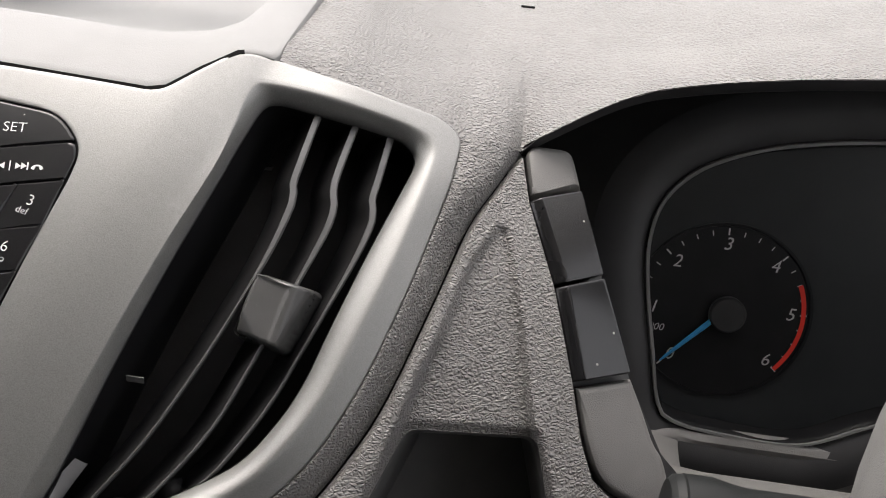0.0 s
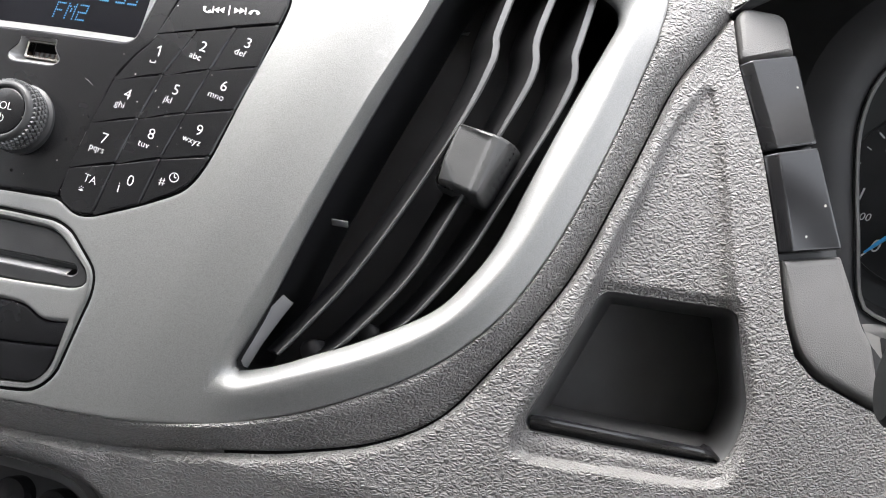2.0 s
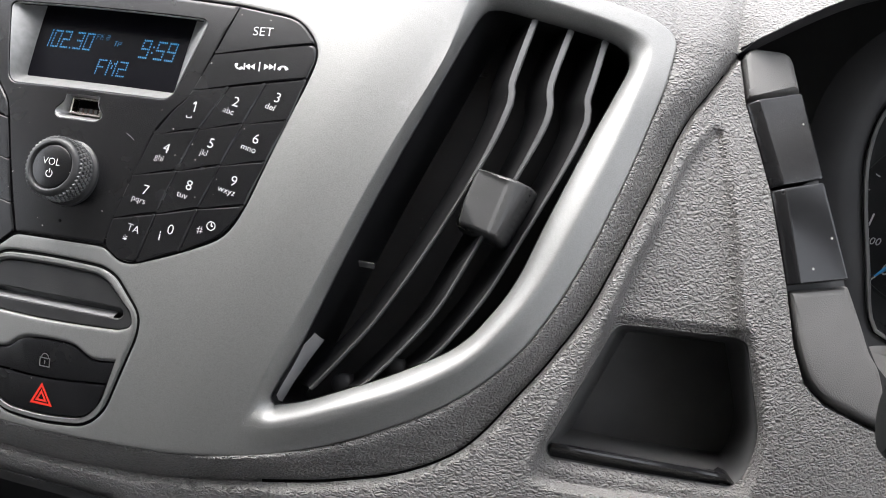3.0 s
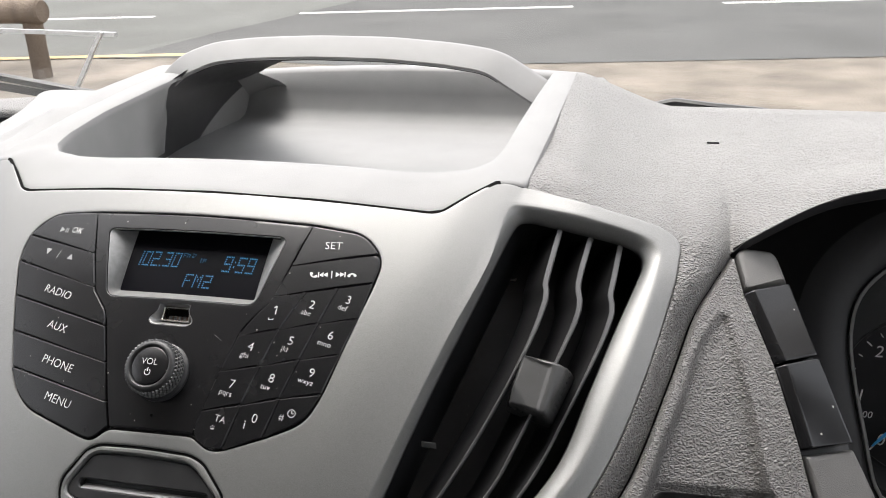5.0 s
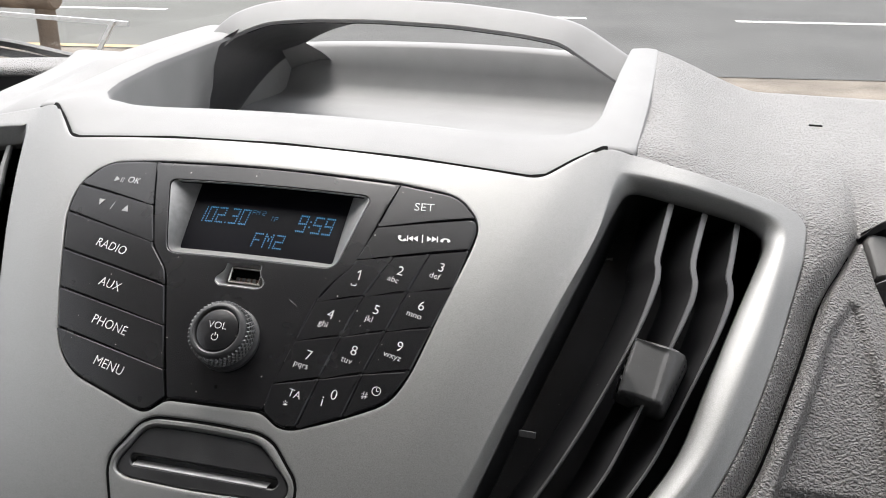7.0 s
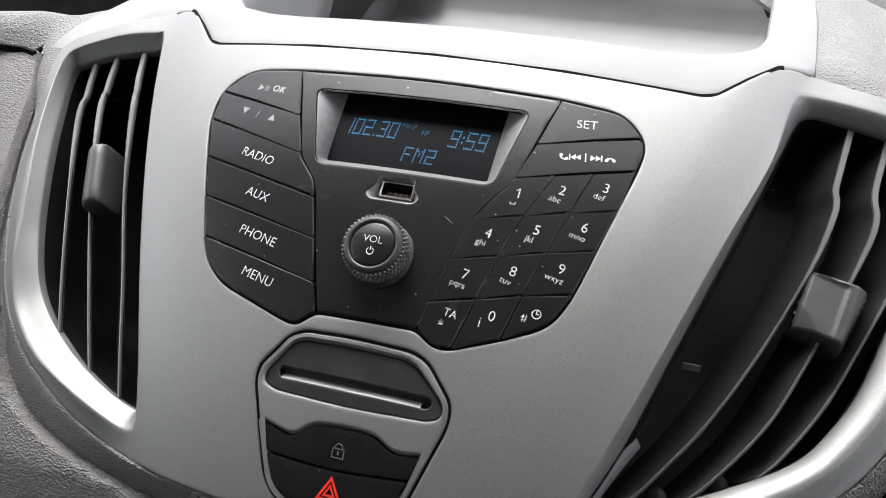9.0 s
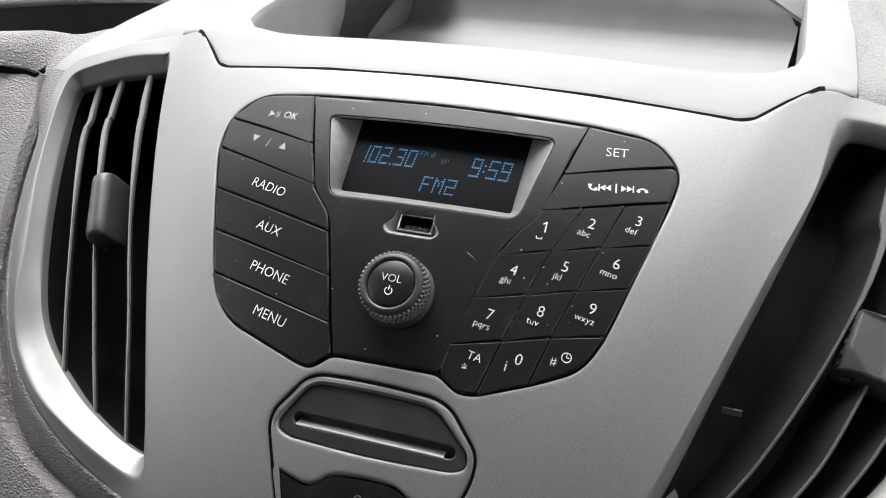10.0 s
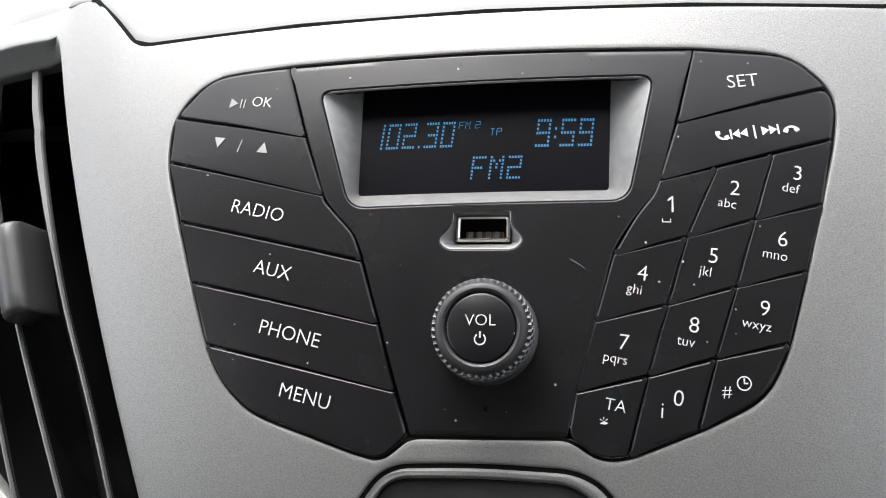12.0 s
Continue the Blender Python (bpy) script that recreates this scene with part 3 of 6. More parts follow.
print_on(k_ok, "OK", 4.9, -68.6, 48.8, -8)
part("play_sign", sign([[(-2.5, 1.7), (-2.5, -1.7), (0.4, 0)], [(1.2, 1.5), (1.2, -1.5), (1.6, -1.5), (1.6, 1.5)], [(2.4, 1.5), (2.4, -1.5), (2.8, -1.5), (2.8, 1.5)]], -0.0772, 0.0492, TOPH, -8), GREY, k_ok)
part("arrow_sign", sign([[(-9.4, 2.2), (-5.6, 2.2), (-7.5, -1.2)], [(-0.4, -2.0), (0.0, -2.0), (0.7, 2.2), (0.3, 2.2)], [(6.4, -1.4), (10.2, -1.4), (8.3, 2.0)]], -0.0745, 0.0345, TOPH, -9), GREY, k_arrow)
print_on(k_radio, "RADIO", 5.9, -66, 13.2, -13)
print_on(k_aux, "AUX", 5.9, -59.5, -5, -13)
print_on(k_phone, "PHONE", 5.9, -53, -23.5, -13)
print_on(k_menu, "MENU", 5.9, -47.5, -41, -13)
print_on(k_set, "SET", 5.7, 74, 50, 6)
for n, (txt, du) in {1: ("", 0), 2: ("abc", 0), 3: ("def", 0), 4: ("ghi", 0), 5: ("jkl", 0), 6: ("mno", 0), 7: ("pqrs", 0), 8: ("tuv", 0), 9: ("wxyz", 0)}.items():
    r, c = divmod(n - 1, 3)
    cu = sum(GRID[r + a][c + b][0] for a in (0, 1) for b in (0, 1)) / 4
    cv = sum(GRID[r + a][c + b][1] for a in (0, 1) for b in (0, 1)) / 4
    if n > 1:
        print_on(NUM[n], str(n), 6.0, cu + 0.6, cv + 1.4, -7)
    else:
        part("lettering", sign([[(0.0, -2.2), (0.55, -2.2), (0.55, 2.2), (0.15, 2.2)], [(0.15, 2.2), (-0.95, 1.35), (-0.95, 0.8), (0.1, 1.4)]], (cu + 0.6) * 0.001, (cv + 1.4) * 0.001, TOPH), WHITE, NUM[n])
    if txt:
        print_on(NUM[n], txt, 3.7, cu - 1.6, cv - 2.8, -10)
    else:
        part("space_sign", sign([[(-1.2, 0.6), (-0.9, 0.6), (-0.9, -0.5), (-1.2, -0.5)], [(-1.2, -0.5), (1.2, -0.5), (1.2, -0.2), (-0.9, -0.2)], [(0.9, 0.6), (1.2, 0.6), (1.2, -0.5), (0.9, -0.5)]], 0.0522, 0.0085, TOPH, 0), WHITE, NUM[1])
print_on(k_ta, "TA", 4.5, 38.3, -41.2, -10)
print_on(k_ta, "*", 5.5, 35.4, -46.4, 4)
print_on(k_zero, "0", 6.0, 54.5, -39, -7)
print_on(k_zero, "i", 6.0, 50.3, -42.2, -4)
print_on(k_hash, "#", 4.4, 66.8, -36.8, 4)


def circle_sign(r, w, n=24, a0=0, a1=360):
    out = []
    for i in range(n):
        a, b = radians(a0 + (a1 - a0) * i / n), radians(a0 + (a1 - a0) * (i + 1) / n)
        out.append([(r * math.cos(a), r * math.sin(a)), (r * math.cos(b), r * math.sin(b)), ((r - w) * math.cos(b), (r - w) * math.sin(b)), ((r - w) * math.cos(a), (r - w) * math.sin(a))])
    return out


part("clock_sign", sign(circle_sign(1.9, 0.35) + [[(-0.2, 0), (0.2, 0), (0.2, 1.3), (-0.2, 1.3)], [(0, -0.2), (1.0, -0.2), (1.0, 0.2), (0, 0.2)]], 0.0712, -0.0345, TOPH), WHITE, k_hash)


def handset(x, y, start, turn):
    """A small telephone receiver sign: a bowed grip with a block at each end."""
    out = circle_sign(2.7, 0.8, 12, start, start + turn)
    for a in (start + 6, start + turn - 6):
        c, t = Vector((math.cos(radians(a)), math.sin(radians(a)))), Vector((-math.sin(radians(a)), math.cos(radians(a))))
        out.append([tuple(c * r + t * w) for r, w in ((1.2, -0.7), (2.7, -0.7), (2.7, 0.7), (1.2, 0.7))])
    return [[(x + a, y + b) for a, b in p] for p in out]


def skip(x, d):
    return [[(x, 1.7), (x, -1.7), (x + 2.4 * d, 0)], [(x + 2.4 * d, 1.7), (x + 2.4 * d, -1.7), (x + 4.8 * d, 0)], [(x + 4.8 * d, 1.8), (x + 4.8 * d, -1.8), (x + 5.4 * d, -1.8), (x + 5.4 * d, 1.8)]]


part("call_sign", sign([[(a * 0.88, b * 0.8) for a, b in p] for p in handset(-9.3, 0.9, 170, 125) + skip(-2.2, -1) + [[(-0.3, 2.5), (-0.3, -2.5), (0.3, -2.5), (0.3, 2.5)]] + skip(2.2, 1) + handset(11.2, -1.9, 25, 130)], 0.0765, 0.0345, TOPH, 8), WHITE, k_tel)

# display: a sunken bezel and a dark screen

def lcd_ring():
    """Matched rings of the sunken bezel: the opening and the screen's edge, which runs up behind the front at the top."""
    inner = rounded(mm((-38.5, 57), (37.5, 57.5), (36.8, 20.3), (-37.5, 19.8)), [0.0015, 0.0015, 0.0012, 0.0012], 5)
    A, B = [], []
    for i, (p, q) in enumerate(zip(LCD, inner)):
        p2, q2 = LCD[(i + 1) % len(LCD)], inner[(i + 1) % len(LCD)]
        n = max(1, math.ceil((Vector(p2) - Vector(p)).length / 0.006))
        for k in range(n):
            A.append(Vector(p).lerp(Vector(p2), k / n))
            B.append(Vector(q).lerp(Vector(q2), k / n))
    return A, B


A, B = lcd_ring()
display = part("display_bezel", loft([[face(*p.lerp(q, t), h) for p, q in zip(A, B)] for t, h in ((-0.02, -0.0014), (0.012, -0.0004), (0.03, -0.0004), (0.08, -0.0009), (0.5, -0.005), (0.97, -0.0098), (1.0, -0.0105))], True), BEZEL, radio, "satin grey sunken display frame")
SCREEN = worn(material("display_glass", (0.003, 0.003, 0.005), 0.35, 0, 0.08), 40, (0.0025, 0.0025, 0.004), (0.004, 0.004, 0.006))
part("screen", on_face(plate(rounded(mm((-40, 58), (41, 58.5), (40, 18.3), (-39, 18)), 0.001), (), -0.0100, ((0, -0.001), (0, 0)), 0.012)), SCREEN, radio, "dark glossy display screen")

# the lit dots of the display
GLOW = bpy.data.materials.new("blue_display_dots")
GLOW.use_nodes = True
gb = GLOW.node_tree.nodes["Principled BSDF"]
gb.inputs["Base Color"].default_value = (0.004, 0.012, 0.02, 1)
gb.inputs["Emission Color"].default_value = (0.035, 0.36, 0.75, 1)
gb.inputs["Emission Strength"].default_value = 0.19
DOTS = {
    "0": ("11111", "10001", "10001", "10001", "10001", "10001", "11111"),
    "1": ("1", "1", "1", "1", "1", "1", "1"),
    "2": ("11111", "00001", "00001", "11111", "10000", "10000", "11111"),
    "3": ("11111", "00001", "00001", "01111", "00001", "00001", "11111"),
    "5": ("11111", "10000", "10000", "11111", "00001", "00001", "11111"),
    "9": ("11111", "10001", "10001", "11111", "00001", "00001", "11111"),
    ":": ("0", "0", "1", "0", "1", "0", "0"),
    ".": ("0", "0", "0", "0", "0", "0", "1"),
    "T": ("111", "010", "010", "010", "010", "010", "010"),
    "P": ("1111", "1001", "1001", "1111", "1000", "1000", "1000"),
    " ": ("00", "00", "00", "00", "00", "00", "00"),
    "F": ("11111", "10000", "10000", "11110", "10000", "10000", "10000"),
    "M": ("10001", "11011", "10101", "10101", "10001", "10001", "10001"),
}


def dot_row(chars, u, v, width, height, gap=1.2):
    """Characters of lit dots in a given box of the screen, slightly slanted."""
    cols = sum(len(DOTS[c][0]) for c in chars) + gap * (len(chars) - 1)
    px, py = width / cols, height / 7
    bm = bmesh.new()
    x = 0.0
    for ch in chars:
        rows = DOTS[ch]
        for j, row in enumerate(rows):
            for i, bit in enumerate(row):
                if bit == "1":
                    cx, cy = u + (x + i + 0.5) * px + 0.1 * (3 - j) * py, v - (j + 0.5) * py
                    vs = [bm.verts.new((cx + a * px * 0.66, cy + b * py * 0.62, -0.0099)) for a, b in ((-.5, -.5), (.5, -.5), (.5, .5), (-.5, .5))]
                    bm.faces.new(vs)
        x += len(rows[0]) + gap
    return on_face(bm)


part("lit_station", dot_row("102.30", -0.0315, 0.0430, 0.0228, 0.0088), GLOW, radio, "blue dotted station figures 102.30")
part("lit_band", dot_row("FM 2", -0.0075, 0.0427, 0.0066, 0.0024), GLOW, radio)
part("lit_notice", dot_row("TP", 0.0022, 0.0403, 0.0034, 0.0024), GLOW, radio)
part("lit_clock", dot_row("9:59", 0.0158, 0.0430, 0.0168, 0.0094), GLOW, radio, "blue dotted clock figures 9:59")
part("lit_text", dot_row("FM2", -0.0032, 0.0314, 0.0150, 0.0076), GLOW, radio, "blue dotted text FM2 on the screen")

# usb socket in its scoop
mouth = rounded(mm((-5.9, 11.3), (9.7, 11.3), (9.7, 7.6), (9.7, 3.6), (9.3, 3.4), (-5.5, 3.4), (-5.9, 3.6), (-5.9, 7.6)), 0.0003)
start = inset(SCOOP, -0.0002)
part("usb_scoop", loft([[face(*p, -0.0001) for p in start]] + [[face(*Vector(p).lerp(Vector(q), t), h) for p, q in zip(SCOOP, mouth)] for t, h in ((0.0, -0.0002), (0.12, -0.0006), (0.5, -0.0028), (0.9, -0.005), (1, -0.0062))], True), BEZEL, radio, "satin dark scoop round the socket")
usb = part("usb_socket", on_face(plate(rounded(mm((-5.8, 11.2), (9.6, 11.2), (9.6, 3.5), (-5.8, 3.5)), 0.0008), [rounded(mm((-4.7, 10.2), (8.5, 10.2), (8.5, 4.5), (-4.7, 4.5)), 0.0005)], -0.0034, ((0, -0.004), (0, -0.0004), (0.0005, 0)), 0)), METAL, radio, "metal rimmed usb socket")
part("usb_back", on_face(plate(rounded(mm((-5.2, 10.8), (9, 10.8), (9, 4), (-5.2, 4)), 0.0005), (), -0.0085, ((0, -0.001), (0, 0)), 0)), DARK, usb)
part("usb_tongue", on_face(plate(rounded(mm((-3.4, 7.0), (7.4, 7.0), (7.4, 5.2), (-3.4, 5.2)), 0.0002), (), -0.0066, ((0, -0.002), (0, 0)), 0)), material("usb_insert", (0.09, 0.045, 0.03), 0.4), usb)
for i in range(4):
    part("contact", on_face(plate(rounded(mm((-2.6 + 2.5 * i, 6.9), (-1.3 + 2.5 * i, 6.9), (-1.3 + 2.5 * i, 4.9), (-2.6 + 2.5 * i, 4.9)), 0.0002), (), -0.0058, ((0, -0.001), (0, 0)), 0)), DIM, usb)
part("microphone_hole", on_face(plate(rounded(mm((3.4, -42.4), (4.6, -42.4), (4.6, -43.6), (3.4, -43.6)), 0.0006), (), 0.00006, ((0, -0.0002), (0, 0)), 0)), DARK, radio)

part("scratch", sign([[(-2.2, 1.2), (-2.1, 1.35), (0.15, 0.08), (0.08, -0.06)], [(0.08, -0.06), (0.15, 0.08), (2.0, -1.3), (1.95, -1.36)]], 0.0285, -0.0035, 0.0), GREY, radio)

# volume knob
axis = (face(0.005, -0.0222) - face(0.005, -0.0222, -1)).normalized()
tilt = Vector((0, 0, 1)).rotation_difference(axis).to_matrix().to_4x4()
spin = Matrix.Translation(face(0.0040, -0.0227)) @ tilt
knob = part("volume_knob", moved(turned(((0.0001, -0.002), (0.0141, -0.002), (0.0141, 0.0012), (0.0128, 0.002), (0.0126, 0.0098), (0.0115, 0.0104), (0.0001, 0.0104)), 64), spin), BLACK, radio, "knurled black volume knob")
bm = turned(((0.0001, 0.0108), (0.0091, 0.0108), (0.0090, 0.0116), (0.0084, 0.0119), (0.0001, 0.0120)), 48)
part("cap", moved(bm, spin), KEYMAT, knob)
bms = []
for row in range(4):
    for i in range(44):
        b = box_bm((0.0016, 0.00136, 0.00136), 0.00025)
        b.transform(Matrix.Rotation(2 * math.pi * (i + 0.5 * (row % 2)) / 44, 4, "Z") @ Matrix.Translation((0.0127 - 0.0003 * (row == 3), 0, 0.0044 + row * 0.0019)) @ Matrix.Rotation(radians(45), 4, "X"))
        bms.append(b)
part("knurling", moved(merged(*bms), spin), EDGING, knob, "fine black knurling")
part("rim", moved(turned(((0.0093, 0.0104), (0.0094, 0.0115), (0.0097, 0.0121), (0.0103, 0.0124), (0.0110, 0.0123), (0.0117, 0.0119), (0.0122, 0.0112), (0.0125, 0.0102), (0.0126, 0.009)), 64), spin), BLACK, knob, "satin rounded rim")
part("lettering", letters("VOL", 0.0043, 0.0040, -0.0227 + 0.0017, 0.01225), WHITE, knob)
part("power_sign", sign(circle_sign(1.6, 0.38, 20, 125, 415) + [[(-0.22, 0.35), (0.22, 0.35), (0.22, 2.0), (-0.22, 2.0)]], 0.0040, -0.0258, 0.01225), WHITE, knob)

# ---- slot and switch unit under the radio ----
unit = thing("switch_unit", "silver framed unit with card slot, lock and hazard buttons", "switch panel")
SLOT = rounded(mm((-19.5, -62.2), (3, -61.3), (25, -62), (30, -64), (43, -76), (43, -81), (38, -83.2), (4, -85), (-28, -84), (-33, -81.5), (-33, -77.5), (-24, -64)), [0.003, 0.01, 0.004, 0.005, 0.003, 0.003, 0.003, 0.02, 0.003, 0.003, 0.003, 0.005])
LOCK = rounded(mm((-28.5, -97), (-17, -100), (-13, -99), (-7, -94), (6, -92.7), (19, -93), (27, -98.3), (38.5, -96.5), (35.2, -106), (5, -109.3), (-25.3, -107.8)), [0.001, 0.004, 0.004, 0.004, 0.01, 0.004, 0.005, 0.001, 0.001, 0.03, 0.001])
HAZ = rounded(mm((-25.1, -108.3), (5, -109.8), (35, -106.6), (30.5, -118), (24, -122.5), (4, -124.6), (-13, -123.5), (-20, -119)), [0.001, 0.03, 0.001, 0.005, 0.004, 0.02, 0.004, 0.005])
part("frame", on_face(plate(inset(UNIT, 0.0008), [SLOT, rounded(mm((-29, -96.6), (-17, -99.6), (-13, -98.6), (-7, -93.6), (6, -92.2), (19, -92.5), (27, -97.8), (39, -96), (31, -118.3), (24.3, -123), (4, -125.1), (-13.3, -124), (-20.4, -119.4)), [0.001, 0.004, 0.004, 0.004, 0.01, 0.004, 0.005, 0.001, 0.005, 0.004, 0.02, 0.004, 0.005])], 0.0003, ((0, -0.006), (0.0001, -0.0012), (0.0008, -0.0002), (0.0014, 0), (0.002, 0)), 0.01)), SILVER, unit)
part("body", on_face(plate(inset(UNIT, -0.0002), (), -0.006, ((0, -0.03), (0, 0)), 0.012)), BLACK, unit)
MOUTH = rounded(mm((-26.5, -74.6), (37, -74.4), (38, -76.4), (36.5, -78.2), (-26, -78.5), (-27.5, -76.5)), 0.0012)
part("slot_surround", on_face(plate(SLOT, [MOUTH], -0.0016, ((0.0003, -0.004), (0.0003, -0.0005), (0.0009, 0)), 0.012)), BLACK, unit)
part("slot_ledge", loft([[face(u * 0.001, (v + 0.2 * (u + 26) / 63) * 0.001, h) for u in range(-26, 37, 3)] for v, h in ((-76.1, -0.0052), (-76.4, -0.0046), (-78.2, -0.0019), (-78.8, -0.0016), (-79.0, -0.0022))]), BEZEL, unit, "pale ledge of the slot")
lock = part("lock_button", on_face(plate(LOCK, (), -0.0002, ((0.0001, -0.005), (0.0001, -0.0006), (0.0003, -0.0001), (0.0008, 0)), 0.012)), KEYMAT, unit)
part("padlock_sign", sign([[(-2.6, -3), (2.6, -3), (2.6, -2.5), (-2.6, -2.5)], [(-2.6, 1), (2.6, 1), (2.6, 0.5), (-2.6, 0.5)], [(-2.6, -3), (-2.1, -3), (-2.1, 1), (-2.6, 1)], [(2.6, -3), (2.1, -3), (2.1, 1), (2.6, 1)], [(-0.3, -1.7), (0.3, -1.7), (0.3, -0.2), (-0.3, -0.2)]] + [[(a, b + 1) for a, b in p] for p in circle_sign(1.9, 0.45, 12, 0, 180)], 0.0055, -0.1015, 0.0), DIM, lock)
haz = part("hazard_button", on_face(plate(HAZ, (), -0.0002, ((0.0001, -0.005), (0.0001, -0.0006), (0.0003, -0.0001), (0.0008, 0)), 0.012)), KEYMAT, unit)


def tri_ring(r, w):
    p = [(r * math.cos(radians(90 + 120 * i)), r * math.sin(radians(90 + 120 * i))) for i in range(3)]
    k = (r - 2 * w) / r
    return [[p[i], p[(i + 1) % 3], (p[(i + 1) % 3][0] * k, p[(i + 1) % 3][1] * k), (p[i][0] * k, p[i][1] * k)] for i in range(3)]


part("hazard_sign", sign(tri_ring(6.4, 1.0) + tri_ring(3.4, 0.9), 0.005, -0.1175, 0.0), RED, haz)


# ---- dashboard skins ----
CREASE_R = mm((268, 87), (259, 68), (250, 48), (240, 12), (226, -33), (214, -58), (201, -79), (183, -104), (160, -119), (133, -128), (111, -133), (64, -141), (27, -144), (0, -145))
CREASE = spline(CREASE_R + [(-a, b) for a, b in reversed(CREASE_R[:-1])], 0.004, closed=False)
EDGE = [p for p in half if p[1] < 0.0845 and (p[0] > 0.2 or p[1] < 0)]
EDGE = EDGE + [left_side(a, b) for a, b in reversed(EDGE[:-1])]
dash = thing("dashboard", "grained grey plastic van dashboard with padded roll", "dashboard")


def grain_roll():
    """The grained edging: a slanting wall below and beside the fascia that flattens out at its upper ends."""
    n = 220
    a, b = resample(EDGE, n, False), resample(CREASE, n, False)
    rows = []
    for t, slant, flat in ((-0.06, -0.010, -0.006), (-0.03, -0.0062, -0.0022), (0.03, -0.0044, -0.0012), (0.1, -0.0040, -0.0006), (0.18, -0.0043, -0.0001), (0.35, -0.0062, 0.0004), (0.55, -0.0088, 0.0), (0.72, -0.0108, -0.0008), (0.83, -0.0120, -0.0022), (0.90, -0.0127, -0.0042), (0.95, -0.0134, -0.0068), (1.0, -0.0140, -0.0108), (1.05, -0.0136, -0.0125), (1.12, -0.0112, -0.0112)):
        row = []
        for p, q in zip(a, b):
            w, k = step01((p[1] - 0.03) / 0.04), 1 - 0.8 * (1 - step01((abs(p[0]) - 0.085) / 0.03))
            row.append(face(*Vector(p).lerp(Vector(q), t), flat * w + (slant + 0.0032 * (1 - k) * (1 - step01(t / 0.6))) * (1 - w)))
        rows.append(row)
    return loft(rows)


part("padded_roll", grain_roll(), LEATHER, dash, "grained grey padded roll round the fascia")

# Dark strip laid along the crease to paint its shade.
GROOVE = [p for p in CREASE if -0.135 < p[1] < 0.078 and p[0] > 0]
rows = []
for k, p in enumerate(GROOVE):
    side = (Vector(GROOVE[min(k + 1, len(GROOVE) - 1)]) - Vector(GROOVE[max(k - 1, 0)])).normalized()
    side = Vector((side.y, -side.x)) * 0.0011
    w = step01((p[1] - 0.03) / 0.04)
    rows.append([face(*(Vector(p) + side * e), -0.0125 * (1 - w) - 0.0100 * w) for e in (-1, 1)])
part("groove_shade", loft(rows), DARK, dash, "dark strip painting the shade in the crease outside the edging")

STRIP_L = mm((269, 83), (274, 63), (289.5, 27), (302.5, -13), (309, -36), (316, -51), (326, -58.5), (345, -64), (366, -68.5), (385, -73), (396, -79.5), (402, -92), (404, -130), (404, -200))
FLUTE = mm((262.5, 50), (252, 30), (245, 3), (237, -22), (231, -45), (222, -78), (211, -106), (218, -113), (254, -112), (290, -110), (300, -103), (303, -80), (297, -55), (287, -30), (280, 0), (271, 33), (266, 49))
POCKET = rounded(mm((235.5, -41), (289.5, -36.5), (295.5, -55), (302, -76), (300, -92), (295, -100.5), (250, -102), (216.5, -102), (214.5, -98)), [0.005, 0.005, 0.01, 0.01, 0.006, 0.004, 0.01, 0.004, 0.006])


FLUTE_S = spline(FLUTE, 0.004)


def flute(u, v):
    """The hollow over the pocket: shallow at its tip, deeper below."""
    if not (0.2 < u < 0.315 and -0.125 < v < 0.06):
        return 0.0
    d = depth_in((u, v), FLUTE_S)
    deep = 0.0030 + 0.0050 * step01((0.05 - v) / 0.1)
    return -deep * step01((d + 0.001) / 0.0036)


CREASE_IN = [tuple(Vector(p)) for p in CREASE]
skin_outer = list(reversed(STRIP_L)) + [(0.2675, 0.0865)] + CREASE_IN[1:-1] + [(-0.2675, 0.0865), (-0.5, 0.12), (-0.5, -0.26), (0.404, -0.26)]
GRIP = rounded(mm((-362, 74), (-317, 71), (-295, 62), (-281, 43), (-283, 33), (-302, 24), (-362, 14)), [0.004, 0.01, 0.01, 0.008, 0.008, 0.01, 0.004])
LOWER_BAY = rounded(mm((-60, -157), (10, -157.5), (34, -158.5), (46, -165), (52, -178), (40, -215), (-60, -215)), [0.01, 0.01, 0.012, 0.01, 0.01, 0.01, 0.01])
bm = bmesh.new()
loops = []
for loop in (skin_outer, POCKET, LOWER_BAY, GRIP):
    loops.append(ring(bm, loop, -0.0045))
fill(bm, loops)
cut_grid(bm, 0.024)
cut_grid(bm, 0.0013, (0.2, -0.125, 0.318, 0.065))
cut_grid(bm, 0.0014, (-0.29, -0.11, -0.2, 0.095))
cut_grid(bm, 0.0032, (-0.31, -0.165, 0.2, 0.1))


CREASE_HALF = spline(CREASE_R, 0.0015, closed=False)


